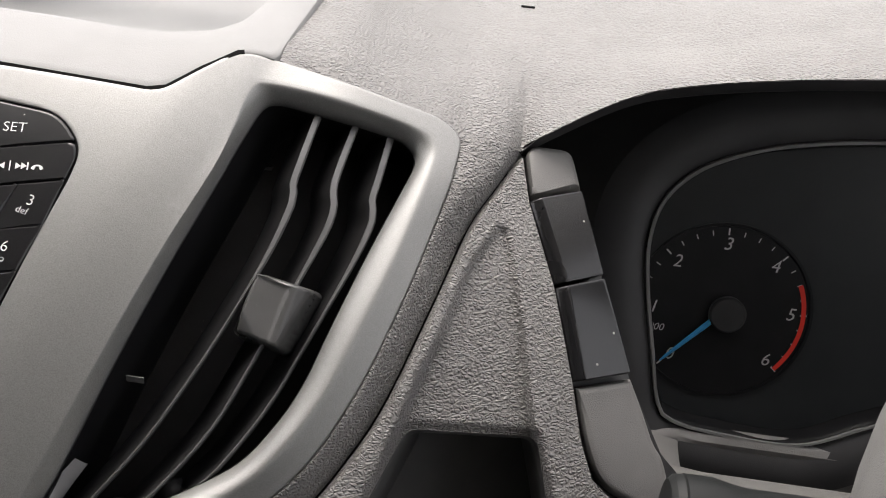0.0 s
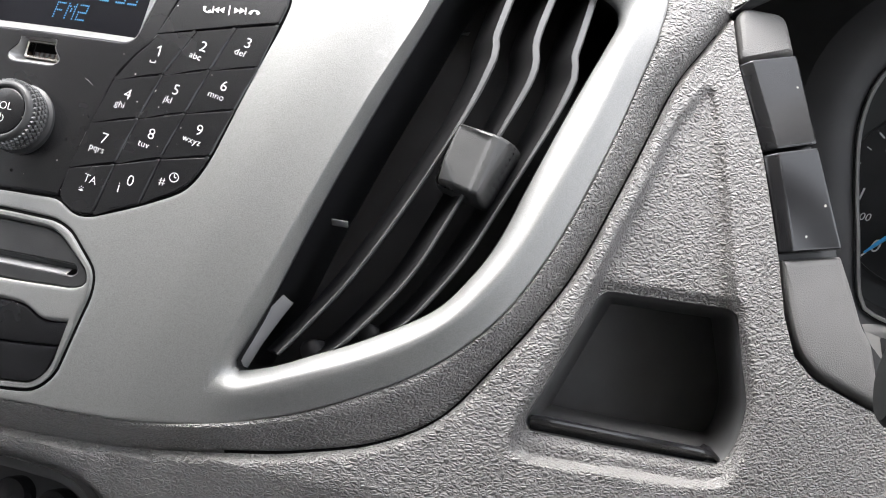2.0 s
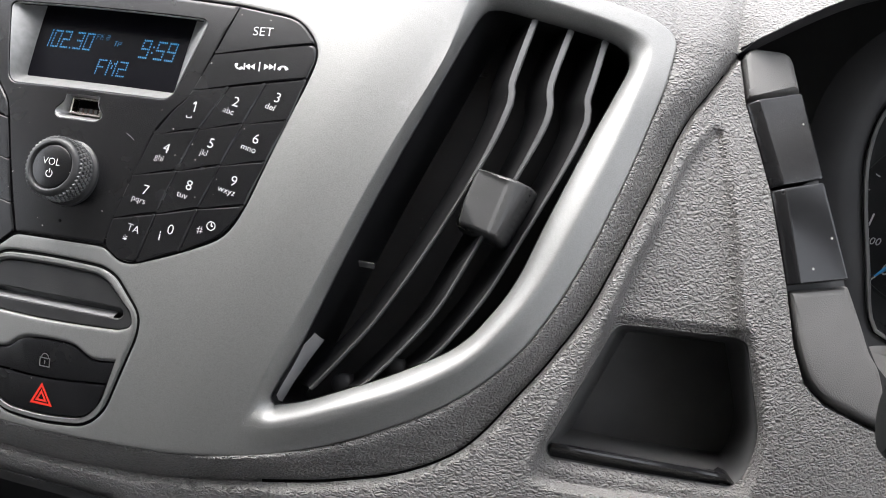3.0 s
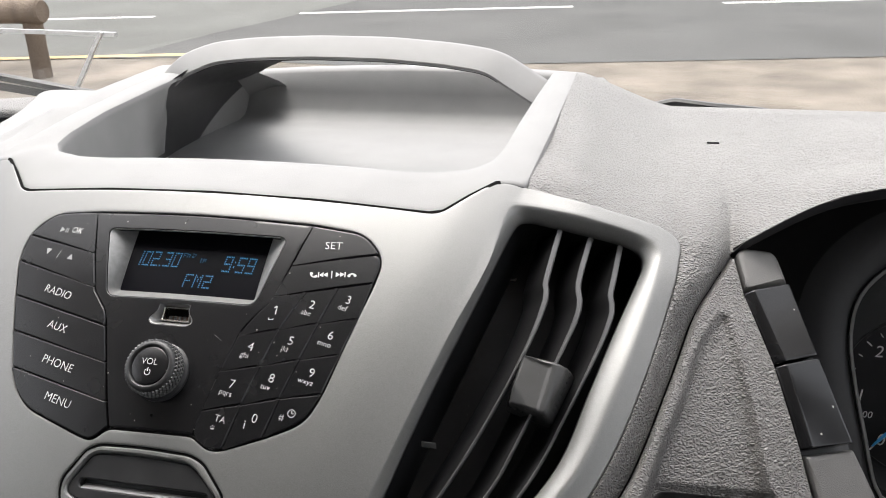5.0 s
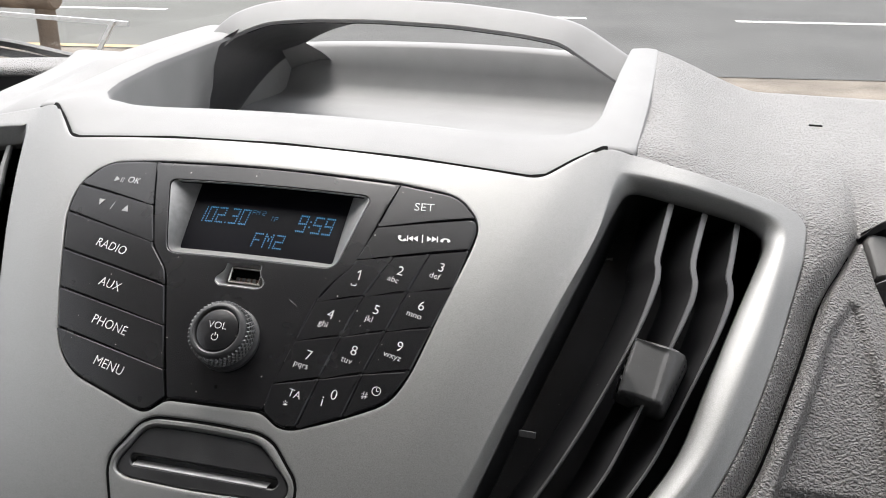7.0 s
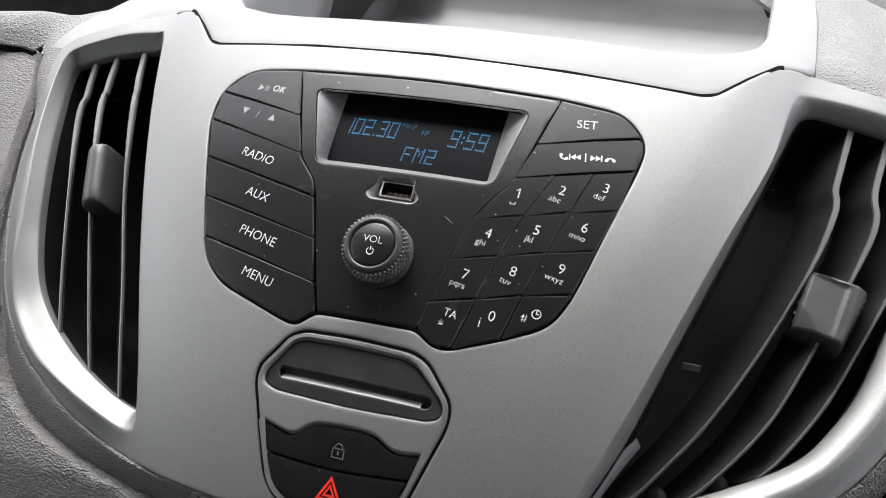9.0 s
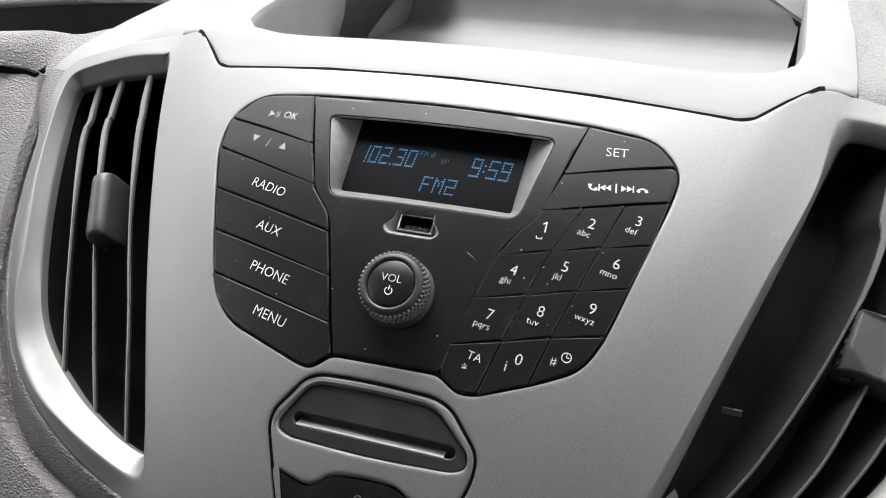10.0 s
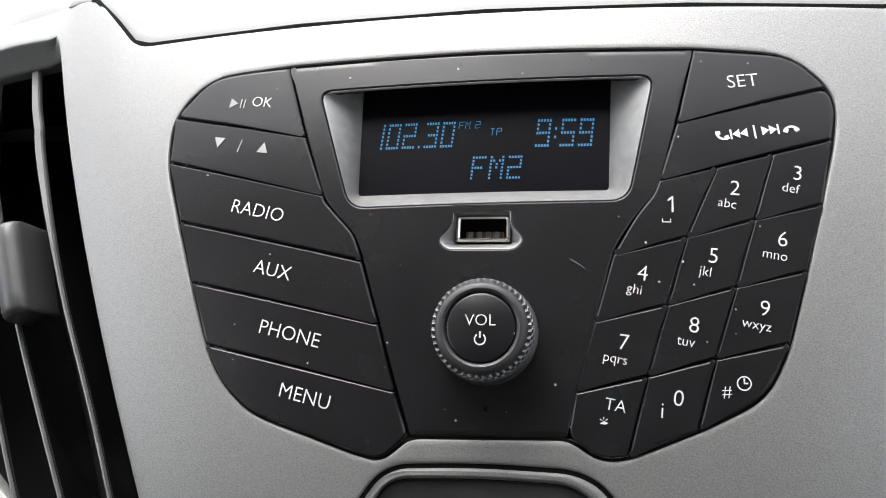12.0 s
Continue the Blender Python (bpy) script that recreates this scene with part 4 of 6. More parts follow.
def skin_height(u, v):
    d = 1.0
    if 0.19 < u < 0.33 and -0.13 < v < 0:
        d = -depth_in((u, v), POCKET)
    lip = -0.0024 * (1 - step01(d / 0.0045)) if d < 0.0045 else 0.0
    bay = 0.0
    if v < -0.14:
        e = -depth_in((u, v), LOWER_BAY)
        bay = -0.006 * (1 - step01(e / 0.006)) if e < 0.006 else 0.0
    dip = 0.0
    if v > -0.165 and -0.275 < u < 0.275:
        near = min(((abs(u) - p[0]) ** 2 + (v - p[1]) ** 2 for p in CREASE_HALF), default=1.0)
        dip = -0.0062 * (1 - step01(math.sqrt(near) / 0.003))
    flow = 0.5 * max(-u - 0.262, 0.0)  # the passenger side comes forward
    under = -0.3 * max(-0.138 - v, 0.0)  # it falls back below the edging
    return flute(u, v) + lip + bay + dip + flow + under


on_face(bm, skin_height)
bmesh.ops.recalc_face_normals(bm, faces=bm.faces[:])
part("lower_skin", bm, LEATHER, dash, "grained grey lower dashboard skin", 50)

rows = [[face(p[0], p[1], h) for p in inset(GRIP, d)] for d, h in ((-0.0008, -0.0044), (0.0012, -0.0058), (0.0022, -0.009), (0.004, -0.035), (0.006, -0.05))]
bm = loft(rows, True)
bm.verts.ensure_lookup_table()
n = len(GRIP)
bm.faces.new(bm.verts[4 * n:5 * n])
part("hand_recess", bm, BLACK, dash, "dark hand recess of the glove box")

# storage pocket
pocket = thing("storage_pocket", "open black storage pocket in the grained dashboard", "storage pocket")
rows = []
for d, h, dv in ((-0.0012, -0.0152, 0), (0.0, -0.0156, 0), (0.001, -0.018, 0), (0.0035, -0.045, 0.004), (0.005, -0.070, 0.006)):
    rows.append([face(p[0], p[1] + dv, h) for p in inset(POCKET, d)])
bm = loft(rows, True)
bm.verts.ensure_lookup_table()
n = len(POCKET)
bm.faces.new(bm.verts[4 * n:5 * n])
part("lining", bm, bumped(worn(material("pocket_plastic", (0.09, 0.09, 0.091), 0.5, 0, 0.4), 60, (0.08, 0.08, 0.081), (0.1, 0.1, 0.101), 0.05), "noise", 1800, 0.0001, 0.5), pocket)
lip_path = [face(u, v, h) for u, v, h in spline([(0.2165, -0.097, -0.0155), (0.221, -0.0965, -0.0145), (0.255, -0.0965, -0.0145), (0.285, -0.0965, -0.0145), (0.292, -0.0975, -0.0155), (0.2955, -0.101, -0.019)], 0.004, False)]
part("lip", sweep(lip_path, [(-0.0012, -0.008), (-0.0014, 0.0002), (-0.0006, 0.0013), (0.0004, 0.0013), (0.0014, 0.0004), (0.0046, -0.0032), (0.006, -0.008)], OUT), GLOSS, pocket, "glossy black lip of the pocket")

# lower bay with switches, only its upper rim shows
bay = thing("lower_bay", "dark switch bay under the padded roll", "dashboard bay")
rows = [[face(p[0], p[1], h) for p in inset(LOWER_BAY, d)] for d, h in ((-0.001, -0.0102), (0.002, -0.0112), (0.004, -0.013), (0.005, -0.04))]
bm = loft(rows, True)
bm.verts.ensure_lookup_table()
n = len(LOWER_BAY)
bm.faces.new(bm.verts[3 * n:4 * n])
part("lining", bm, BLACK, bay)
for k, (u, v) in enumerate(((0.003, -0.176), (0.024, -0.177))):
    b = turned(((0.0001, 0), (0.0085, 0), (0.0085, 0.006), (0.0078, 0.0075), (0.0001, 0.0078)), 32)
    part("rotary_switch", moved(b, Matrix.Translation(face(u, v, -0.026)) @ tilt), GLOSS, bay)

# ---- switch blanks beside the instruments ----
STRIP_TOP = thing("switch_strip", "column of grey and black blanking plates beside instruments", "switch strip")
CAP = ((0.0006, -0.016), (0.0006, -0.0055), (0.0012, -0.0026), (0.0022, -0.0009), (0.0034, -0.0002), (0.0044, 0))
part("upper_cap", on_face(plate(rounded(mm((269, 86), (272, 92), (291.5, 95), (298, 76), (274, 65)), [0.004, 0.006, 0.006, 0.002, 0.002]), (), -0.003, CAP, 0.012)), STRIP, STRIP_TOP, "stippled grey cap")


def blank(pts):
    """A flat glossy plate with a broad bevel along its inner side."""
    pts = [Vector(p) for p in mm(*pts)]
    mid = sum(pts, Vector((0, 0))) / 4
    o = face(*mid, -0.0008)
    du, dv = (face(mid.x + 0.01, mid.y) - face(mid.x - 0.01, mid.y)) / 0.02, (face(mid.x, mid.y + 0.02) - face(mid.x, mid.y - 0.02)) / 0.04
    up = du.cross(dv).normalized()
    tl, tr, br, bl = pts
    e, f = (tr - tl).normalized(), (br - bl).normalized()
    down = ((bl - tl).normalized() + (br - tr).normalized()) * 0.5

    def outline(left, right, ends):
        return rounded([tl + e * left + down * ends, tr - e * right + down * ends, br - f * right - down * ends, bl + f * left - down * ends], 0.0012, 4)
    rows = []
    for left, right, ends, h in ((0, 0, 0, -0.016), (0.0004, 0.0002, 0.0001, -0.0075), (0.001, 0.0003, 0.0001, -0.0056), (0.0042, 0.0006, 0.0002, -0.0008), (0.0049, 0.0010, 0.0003, -0.0002), (0.0056, 0.0015, 0.0006, 0.0), (0.0066, 0.0022, 0.0012, 0.0)):
        rows.append([o + du * (p[0] - mid.x) + dv * (p[1] - mid.y) + up * h for p in outline(left, right, ends)])
    bm = loft(rows, True)
    bm.verts.ensure_lookup_table()
    n = len(rows[0])
    bm.faces.new(bm.verts[6 * n:7 * n])
    bmesh.ops.recalc_face_normals(bm, faces=bm.faces[:])
    return bm


for pts in (((274, 63.5), (298, 74.6), (312, 37.6), (289.8, 28)), ((289.8, 26.8), (312.4, 36.4), (329, -3.4), (302.6, -12))):
    part("blanking_plate", blank(pts), GLOSS, STRIP_TOP, "glossy black blanking plate")
part("lower_cap", on_face(plate(rounded(mm((302.8, -13), (329.4, -4.4), (338, -20), (344, -32), (349, -37), (352, -44), (356, -56), (372, -64), (372, -68.5), (350, -63.8), (326, -57), (317, -50), (310, -36)), [0.002, 0.002, 0.01, 0.01, 0.006, 0.006, 0.006, 0.002, 0.002, 0.02, 0.012, 0.01, 0.02]), (), -0.003, CAP, 0.012)), STRIP, STRIP_TOP, "stippled grey lower trim")
part("backing", on_face(plate(rounded(mm((264, 80), (270, 94), (290, 96), (298, 76), (313, 37), (330, -4), (350, -36), (380, -60), (384, -80), (326, -66), (300, -30)), 0.002), (), -0.016, ((0, -0.02), (0, 0)), 0.012)), BLACK, STRIP_TOP)

# ---- dashboard top ----
def ridge(y):
    """Height of the cheeks that carry the storage hood."""
    t = min(max((y - 0.1) / 0.24, 0), 1)
    return 1.4285 + 0.0115 * (1 - (1 - t) ** 2.2)


def top_height(x, y):
    """Height of the upper dashboard: flat, rising in a cheek to the storage hood."""
    a = abs(x)
    base = 1.4145 - 0.10 * max(a - 0.5, 0)
    z = base + (ridge(y) - base) * (0.7 * min(max((0.238 - a) / 0.072, 0), 1) ** 1.2 + 0.3 * step01((0.238 - a) / 0.072))
    back = y - 0.335
    if back > 0:
        z -= 0.9 * back * back + 0.12 * back
    return z


def front_of(x):
    """Where the upper skin begins: the fascia's upper rim, the roll, or the hood's edge."""
    a = abs(x)
    if a < 0.241:
        if a < 0.163:
            v = 0.1015
        else:
            v = 0.1015 + (0.091 - 0.1015) * (a - 0.163) / 0.069 if a < 0.232 else 0.091 - (a - 0.232) * 0.75
        return face(a, v - 0.0016, shoulder(a, v - 0.0016) - 0.0007)
    if a < 0.268:
        t = (a - 0.241) / 0.027
        edging = float(np.interp(t, (0.03, 0.1, 0.18, 0.35, 0.55, 0.72, 0.83, 0.9), (-0.0012, -0.0006, -0.0001, 0.0004, 0.0, -0.0008, -0.0022, -0.0042)))
        w = step01((t - 0.7) / 0.2)
        return face(a, 0.0802 + 0.004 * w + 0.003 * t, (1 - w) * (edging - 0.0004) + w * (-0.0012 + 0.0063 * t * (1 - t) - 0.0063 * t ** 3))
    t = a - 0.268
    return Vector((a, 0.1101 + 0.0195 * step01(t / 0.06), 1.3924 + 0.0033 * step01(t / 0.006) + 0.033 * (1 - math.exp(-t / 0.055)) + 0.078 * min(t, 0.22) - 0.2 * max(t - 0.24, 0)))


def skin_row(x):
    """One rib of the upper skin, from its front edge back to the windscreen."""
    f = front_of(x)
    y1 = 0.20
    z1 = top_height(x, y1)
    far = step01((x - 0.254) / 0.06)
    z1 += step01((x - 0.262) / 0.18) * max(f.z + 0.004 - z1, 0)
    rise = (1 - far) * min(max((z1 - f.z) * 2.4, 0.036 * (1 - step01((x - 0.178) / 0.04))), 0.07) + 0.016 * far
    run = (1 - far) * 0.06 + far * (y1 - f.y)
    row = []
    for k in range(19):
        t = (k / 18) ** 1.3
        h00, h10, h01, h11 = 2 * t ** 3 - 3 * t * t + 1, t ** 3 - 2 * t * t + t, -2 * t ** 3 + 3 * t * t, t ** 3 - t * t
        row.append(Vector((x, h00 * f.y + h10 * run + h01 * y1 + h11 * (y1 - f.y), h00 * f.z + h10 * rise + h01 * z1 + h11 * 0.0)))
    near = 1 - step01((x - 0.166) / 0.03)
    for k, p in enumerate(row):
        p.z += near * step01(k / 15) * (ridge(p.y) - 0.001 - p.z)
    hump = z1 - top_height(x, y1)
    for y in (0.225, 0.25, 0.275, 0.3, 0.32, 0.335, 0.35, 0.37, 0.4, 0.45, 0.5, 0.56, 0.62, 0.7, 0.78):
        row.append(Vector((x, y, top_height(x, y) + hump * (1 - step01((y - 0.21) / 0.14)))))
    return row


def upper_skin():
    xs = [0.1618 + i * 0.0032 for i in range(48)]
    while xs[-1] < 0.74:
        xs.append(xs[-1] + 0.012)
    return loft([skin_row(x) for x in xs])


part("upper_skin", upper_skin(), LEATHER, dash, "grained grey dashboard top", 60)


# the passenger side: a cheek, an open shelf with a brow in front and a ledge behind
def cheek_edge(y):
    """How far out the cheek reaches at each depth."""
    knots = ((0.0, 0.2555), (0.158, 0.2555), (0.19, 0.261), (0.214, 0.2665), (0.265, 0.278), (0.32, 0.302), (0.36, 0.322), (0.42, 0.345), (0.8, 0.40))
    for (y0, a), (y1, b) in zip(knots, knots[1:]):
        if y <= y1:
            return a + (b - a) * (y - y0) / (y1 - y0)
    return 0.4


def cheek():
    rows = []
    for i in range(34):
        s = i / 33
        row = skin_row(0.1555 + s * (0.2555 - 0.1555))
        for p in row:
            x = 0.1555 + s * (cheek_edge(p.y) - 0.1555)
            if p.y > 0.2:
                p.z = min(top_height(x, p.y), p.z)
            p.z += 0.009 * step01((x - 0.160) / 0.03) * (1 - step01((x - 0.198) / 0.06)) * step01((p.y - 0.14) / 0.07) * (1 - step01((p.y - 0.33) / 0.08))
            p.x = x
        rows.append(row)
    last = rows[-1]
    for dx, dz in ((0.002, -0.0008), (0.0036, -0.003), (0.0042, -0.008), (0.0042, -0.07)):
        rows.append([p + Vector((dx, 0, dz if p.y > 0.155 else -0.0005)) for p in last])
    for r in rows:
        for p in r:
            p.x = -p.x
    return loft(rows)


part("upper_skin", cheek(), SOFT, dash, "smooth grey cheek beside the storage tray", 60)


def brow():
    join = skin_row(0.2555)

    def cheek_z(y):
        for p, q in zip(join, join[1:]):
            if y <= q.y:
                return p.z + (q.z - p.z) * (y - p.y) / max(q.y - p.y, 1e-6)
        return join[-1].z
    rows = []
    for i in range(60):
        a = 0.2555 + (i * 0.003 if i < 20 else 0.06 + (i - 20) * 0.0105)
        lip = 0.1435 - 0.5 * (a - 0.2555) + 0.014 * (1 - step01((a - 0.2555) / 0.012))
        f = front_of(min(a, 0.268))
        out = step01((a - 0.258) / 0.03)
        w = 1 - step01((a - 0.2555) / 0.03)
        f = Vector((a, f.y - 0.52 * max(a - 0.268, 0), f.z))
        row = [Vector((a, f.y + 0.045 * out, f.z - 0.006 * out - 0.001)), Vector((a, f.y + 0.012 * out, f.z - 0.003 * out - 0.0005))]
        for k in range(15):
            t = k / 14
            h00, h10, h01, h11 = 2 * t ** 3 - 3 * t * t + 1, t ** 3 - 2 * t * t + t, -2 * t ** 3 + 3 * t * t, t ** 3 - t * t
            y = h00 * f.y + h10 * (0.03 * (1 - out) + 0.016 * out) + h01 * lip + h11 * 0.045
            z = h00 * f.z + h10 * 0.034 + h01 * 1.4147 + h11 * 0.001
            row.append(Vector((a, y, z + w * (cheek_z(y) - z))))
        top = row[-1].z
        row += [Vector((a, lip + 0.002, top - 0.0006)), Vector((a, lip + 0.0035, top - 0.003)), Vector((a, lip + 0.004, top - 0.0075)), Vector((a, lip + 0.004, 1.335))]
        for p in row:
            p.x = -p.x
        rows.append(row)
    return loft(rows)


part("lid_gap", sweep([(-0.44, 0.030, 1.4155), (-0.36, 0.0690, 1.4060), (-0.32, 0.0875, 1.4012), (-0.30, 0.0967, 1.3988), (-0.288, 0.1018, 1.3974), (-0.278, 0.1040, 1.3964), (-0.270, 0.1030, 1.3950)], [(-0.0014, -0.0022), (0.0014, -0.0022), (0.0014, 0.0018), (-0.0014, 0.0018)]), DARK, dash, "black gap over the glove box lid")
part("brow", brow(), LEATHER, dash, "grained grey brow in front of the passenger shelf", 60)


def shelf_ledge():
    rows = []
    for i in range(40):
        a = 0.285 + i * 0.012
        y0 = 0.352 - 3.2 * max(a - 0.33, 0) ** 2 if a < 0.47 else 0.289 - 0.9 * (a - 0.47)
        rows.append([Vector((-a, y0 + dy, 1.395 + dz)) for dy, dz in ((0.003, -0.009), (0.0, -0.007), (0.0005, -0.0035), (0.004, -0.001), (0.01, 0.0), (0.03, 0.0005), (0.055, -0.0005), (0.075, -0.005), (0.10, -0.014), (0.16, -0.04), (0.3, -0.1), (0.42, -0.15))])
    return loft(rows)


part("shelf_ledge", shelf_ledge(), LEATHER, dash, "pale ledge behind the passenger shelf", 60)
shelf = thing("passenger_shelf", "black lined open shelf in the dashboard top", "dashboard shelf")
part("lining", loft([[Vector((x, y, z)) for x in (-0.27, -0.4, -0.55, -0.75)] for y, z in ((0.0, 1.345), (0.12, 1.335), (0.25, 1.335), (0.36, 1.335))]), BLACK, shelf)
part("back_panel", loft([[Vector((-0.27 - i * 0.02, (0.352 - 3.2 * max(i * 0.02 - 0.06, 0) ** 2 if i < 10 else 0.289 - 0.9 * (i * 0.02 - 0.2)) + 0.0025, z)) for i in range(24)] for z in (1.33, 1.36, 1.3875)]), BLACK, shelf)
part("slot_mark", moved(box_bm((0.0078, 0.0022, 0.001), 0.0004), Matrix.Translation((0.2625, 0.2475, 1.4148))), DARK, dash, "small dark slot in the dashboard top")

# ---- storage hood over the radio ----
hood = thing("storage_hood", "smooth grey open storage tray with hooped front rim", "storage tray")
OUTER_H = [(-0.1705, 0.340, 1.4405), (-0.1695, 0.26, 1.4395), (-0.1665, 0.18, 1.4375), (-0.163, 0.115, 1.4335)]
OUTER = [Vector(p) for p in OUTER_H]
for p in [(-0.1615, 0.1020), (-0.152, 0.1023), (-0.1463, 0.1010), (-0.1345, 0.0901), (-0.1234, 0.0786), (-0.1172, 0.0765)] + [(u * 0.001, 0.0765) for u in range(-100, 101, 20)] + [(0.1172, 0.0765), (0.1234, 0.0786), (0.1345, 0.0901), (0.1463, 0.1010), (0.152, 0.1023), (0.1615, 0.1020)]:
    OUTER.append(face(*p, -0.0008))
OUTER += [Vector(p) for p in ((0.1625, 0.115, 1.4335), (0.1645, 0.18, 1.4375), (0.165, 0.26, 1.4395), (0.1645, 0.340, 1.4405))]
INNER = [(-0.150, 0.340, 1.4385), (-0.148, 0.26, 1.438), (-0.146, 0.19, 1.4365), (-0.142, 0.145, 1.434), (-0.137, 0.124, 1.4325), (-0.128, 0.112, 1.4315), (-0.11, 0.1065, 1.431)]
INNER += [(u * 0.001, 0.1055 + 0.0025 * (1 - (u / 100) ** 2), 1.4308 + 0.002 * (1 - (u / 100) ** 2)) for u in range(-90, 91, 30)]
INNER += [(-a - 0.0055 * float(np.interp(b, (0.112, 0.2), (0, 1))), b, c) for a, b, c in reversed(INNER[:7])]


def rounded_path(pts, r=0.012, n=5):
    """An open path of straight runs with its bends rounded off."""
    pts = [Vector(p) for p in pts]
    out = [pts[0]]
    for p, q, w in zip(pts, pts[1:], pts[2:]):
        a, b = p - q, w - q
        d = min(r, a.length * 0.45, b.length * 0.45)
        s, e = q + a.normalized() * d, q + b.normalized() * d
        out += [(1 - k / n) ** 2 * s + 2 * (k / n) * (1 - k / n) * q + (k / n) ** 2 * e for k in range(n + 1)]
    return out + [pts[-1]]


def tray_rim():
    n = 150
    o, i = resample(OUTER, n, False), resample(INNER, n, False)
    rows = [[Vector(p) + Vector((0, 0, -0.012)) for p in o]]
    for t, up in ((0.0, -0.0012), (0.025, -0.0001), (0.1, 0.0006), (0.35, 0.0015), (0.65, 0.0019), (0.88, 0.0017), (0.96, 0.0010), (1.0, -0.0010), (1.01, -0.004)):
        rows.append([Vector(p).lerp(Vector(q), t) + Vector((0, 0, up)) for p, q in zip(o, i)])
    floor = [Vector((p[0] * 1.02, min(p[1] + 0.012, 0.346), 1.372)) for p in i]
    mid = [Vector(p).lerp(q, 0.5) + Vector((0, 0, -0.004)) for p, q in zip(i, floor)]
    rows += [mid, [q + Vector((0, 0, 0.008)) for q in floor], floor]
    for r in rows[9:]:  # the left flank gives way to the hoop's broad leg
        for p in r:
            if p.x < 0:
                k = 1.4345 - min(p.z, 1.4345)
                meet = 0.276 + 0.51 * k
                p.x -= 0.44 * k * step01((p.y - meet + 0.08) / 0.075) + 0.012 * step01((p.y - meet - 0.001) / 0.02)
    return loft(rows)


part("rim", tray_rim(), SOFT, hood, "", 40)
seal = [face(*p, -0.0015) for p in mm((-148, 101.4), (-146, 100.8), (-134, 89.8), (-123, 78.4), (-116, 76.1), (-60, 76.1), (0, 76.1), (60, 76.1), (116, 76.1), (123, 78.4), (134, 89.8), (146, 100.8), (148, 101.4))]
part("gap_seal", sweep(seal, [(-0.0009, -0.0009), (0.0009, -0.0009), (0.0009, 0.0009), (-0.0009, 0.0009)], OUT), DARK, hood, "black seal in the gap below the tray")


def tray_floor():
    rows = []
    for x in [i * 0.02 - 0.225 for i in range(20)]:
        row = []
        for y, z in ((0.10, 1.3725), (0.16, 1.3715), (0.24, 1.368), (0.32, 1.364), (0.4, 1.3595), (0.46, 1.356), (0.495, 1.3545), (0.508, 1.3575), (0.515, 1.364), (0.521, 1.38), (0.526, 1.394 + 0.008 * (1 - (x / 0.2) ** 2)), (0.530, 1.3965 + 0.008 * (1 - (x / 0.2) ** 2)), (0.545, 1.397 + 0.008 * (1 - (x / 0.2) ** 2)), (0.56, 1.38)):
            row.append(Vector((x, y, z)))
        rows.append(row)
    return loft(rows)


part("tray_floor", tray_floor(), SOFT, hood, "", 60)


def hoop_leg(side):
    """A leg of the hoop: its underside hangs over and runs back and down to the tray's rear corner."""
    if side < 0:
        front = [(0.160, 0.306, 1.431), (0.150, 0.316, 1.446), (0.134, 0.320, 1.4535), (0.118, 0.322, 1.457), (0.100, 0.323, 1.4585)]
        back = [(0.1795, 0.50, 1.392), (0.172, 0.492, 1.400), (0.155, 0.47, 1.4115), (0.12, 0.428, 1.4285), (0.099, 0.35, 1.4525)]
    else:
        front = [(0.154, 0.306, 1.426), (0.150, 0.310, 1.4275), (0.146, 0.313, 1.429), (0.142, 0.315, 1.431), (0.138, 0.317, 1.433), (0.133, 0.319, 1.435)]
        back = [(0.160, 0.345, 1.372), (0.160, 0.40, 1.372), (0.160, 0.45, 1.375), (0.158, 0.46, 1.39), (0.150, 0.42, 1.405), (0.138, 0.34, 1.428)]
    n = 24
    f, b = resample(spline(front, 0.004, False), n, False), resample(spline(back, 0.004, False), n, False)
    rows = []
    for t in (0.0, 0.2, 0.4, 0.6, 0.8, 1.0):
        rows.append([Vector(p).lerp(Vector(q), t) + Vector((0, 0.0, 0.003)) * math.sin(math.pi * t) for p, q in zip(f, b)])
    for t in (1.0, 0.75, 0.5, 0.25, 0.0):
        rows.append([Vector(p).lerp(Vector(q), t) + Vector((0.001, 0.001, 0.005)) for p, q in zip(f, b)])
    for r in rows:
        for p in r:
            p.x *= side
    return loft(rows)


# Right leg coloured dark to carry the shade beneath the hoop.
part("hoop_leg", hoop_leg(1), UNDER, hood, "underside of the hoop, its shade put into the colour", 40)


# Dark web added to stand in for the shadow at the hoop's right end.
foot = bmesh.new()
sides = [[foot.verts.new((x, y, z)) for x, z in ((0.1305, 1.4315), (0.150, 1.4365), (0.152, 1.412), (0.142, 1.412))] for y in (0.3245, 0.3285)]
bridge(foot, *sides)
fill(foot, sides[:1])
fill(foot, sides[1:])
part("foot_shade", foot, UNDER, hood, "dark web added as shade under the hoop's end", 40)


def side_wall(side):
    """The tray's flank behind the hoop, falling away to the rear corner."""
    rows = []
    for x, y, z in ((0.1445, 0.33, 1.4385), (0.149, 0.36, 1.436), (0.1535, 0.40, 1.429), (0.158, 0.44, 1.419), (0.161, 0.48, 1.409), (0.164, 0.53, 1.399)):
        rows.append([Vector((side * a, y, b)) for a, b in ((x + 0.016, z - 0.03), (x + 0.014, z - 0.004), (x + 0.009, z), (x + 0.004, z - 0.0004), (x + 0.001, z - 0.003), (x, z - 0.008), (x - 0.001, 1.40 - 0.1 * (y - 0.33)), (x - 0.004, 1.374 - 0.07 * (y - 0.33)), (x - 0.012, 1.366 - 0.06 * (y - 0.33)))])
    return loft(rows)


part("side_wall", side_wall(1), SOFT, hood, "", 50)


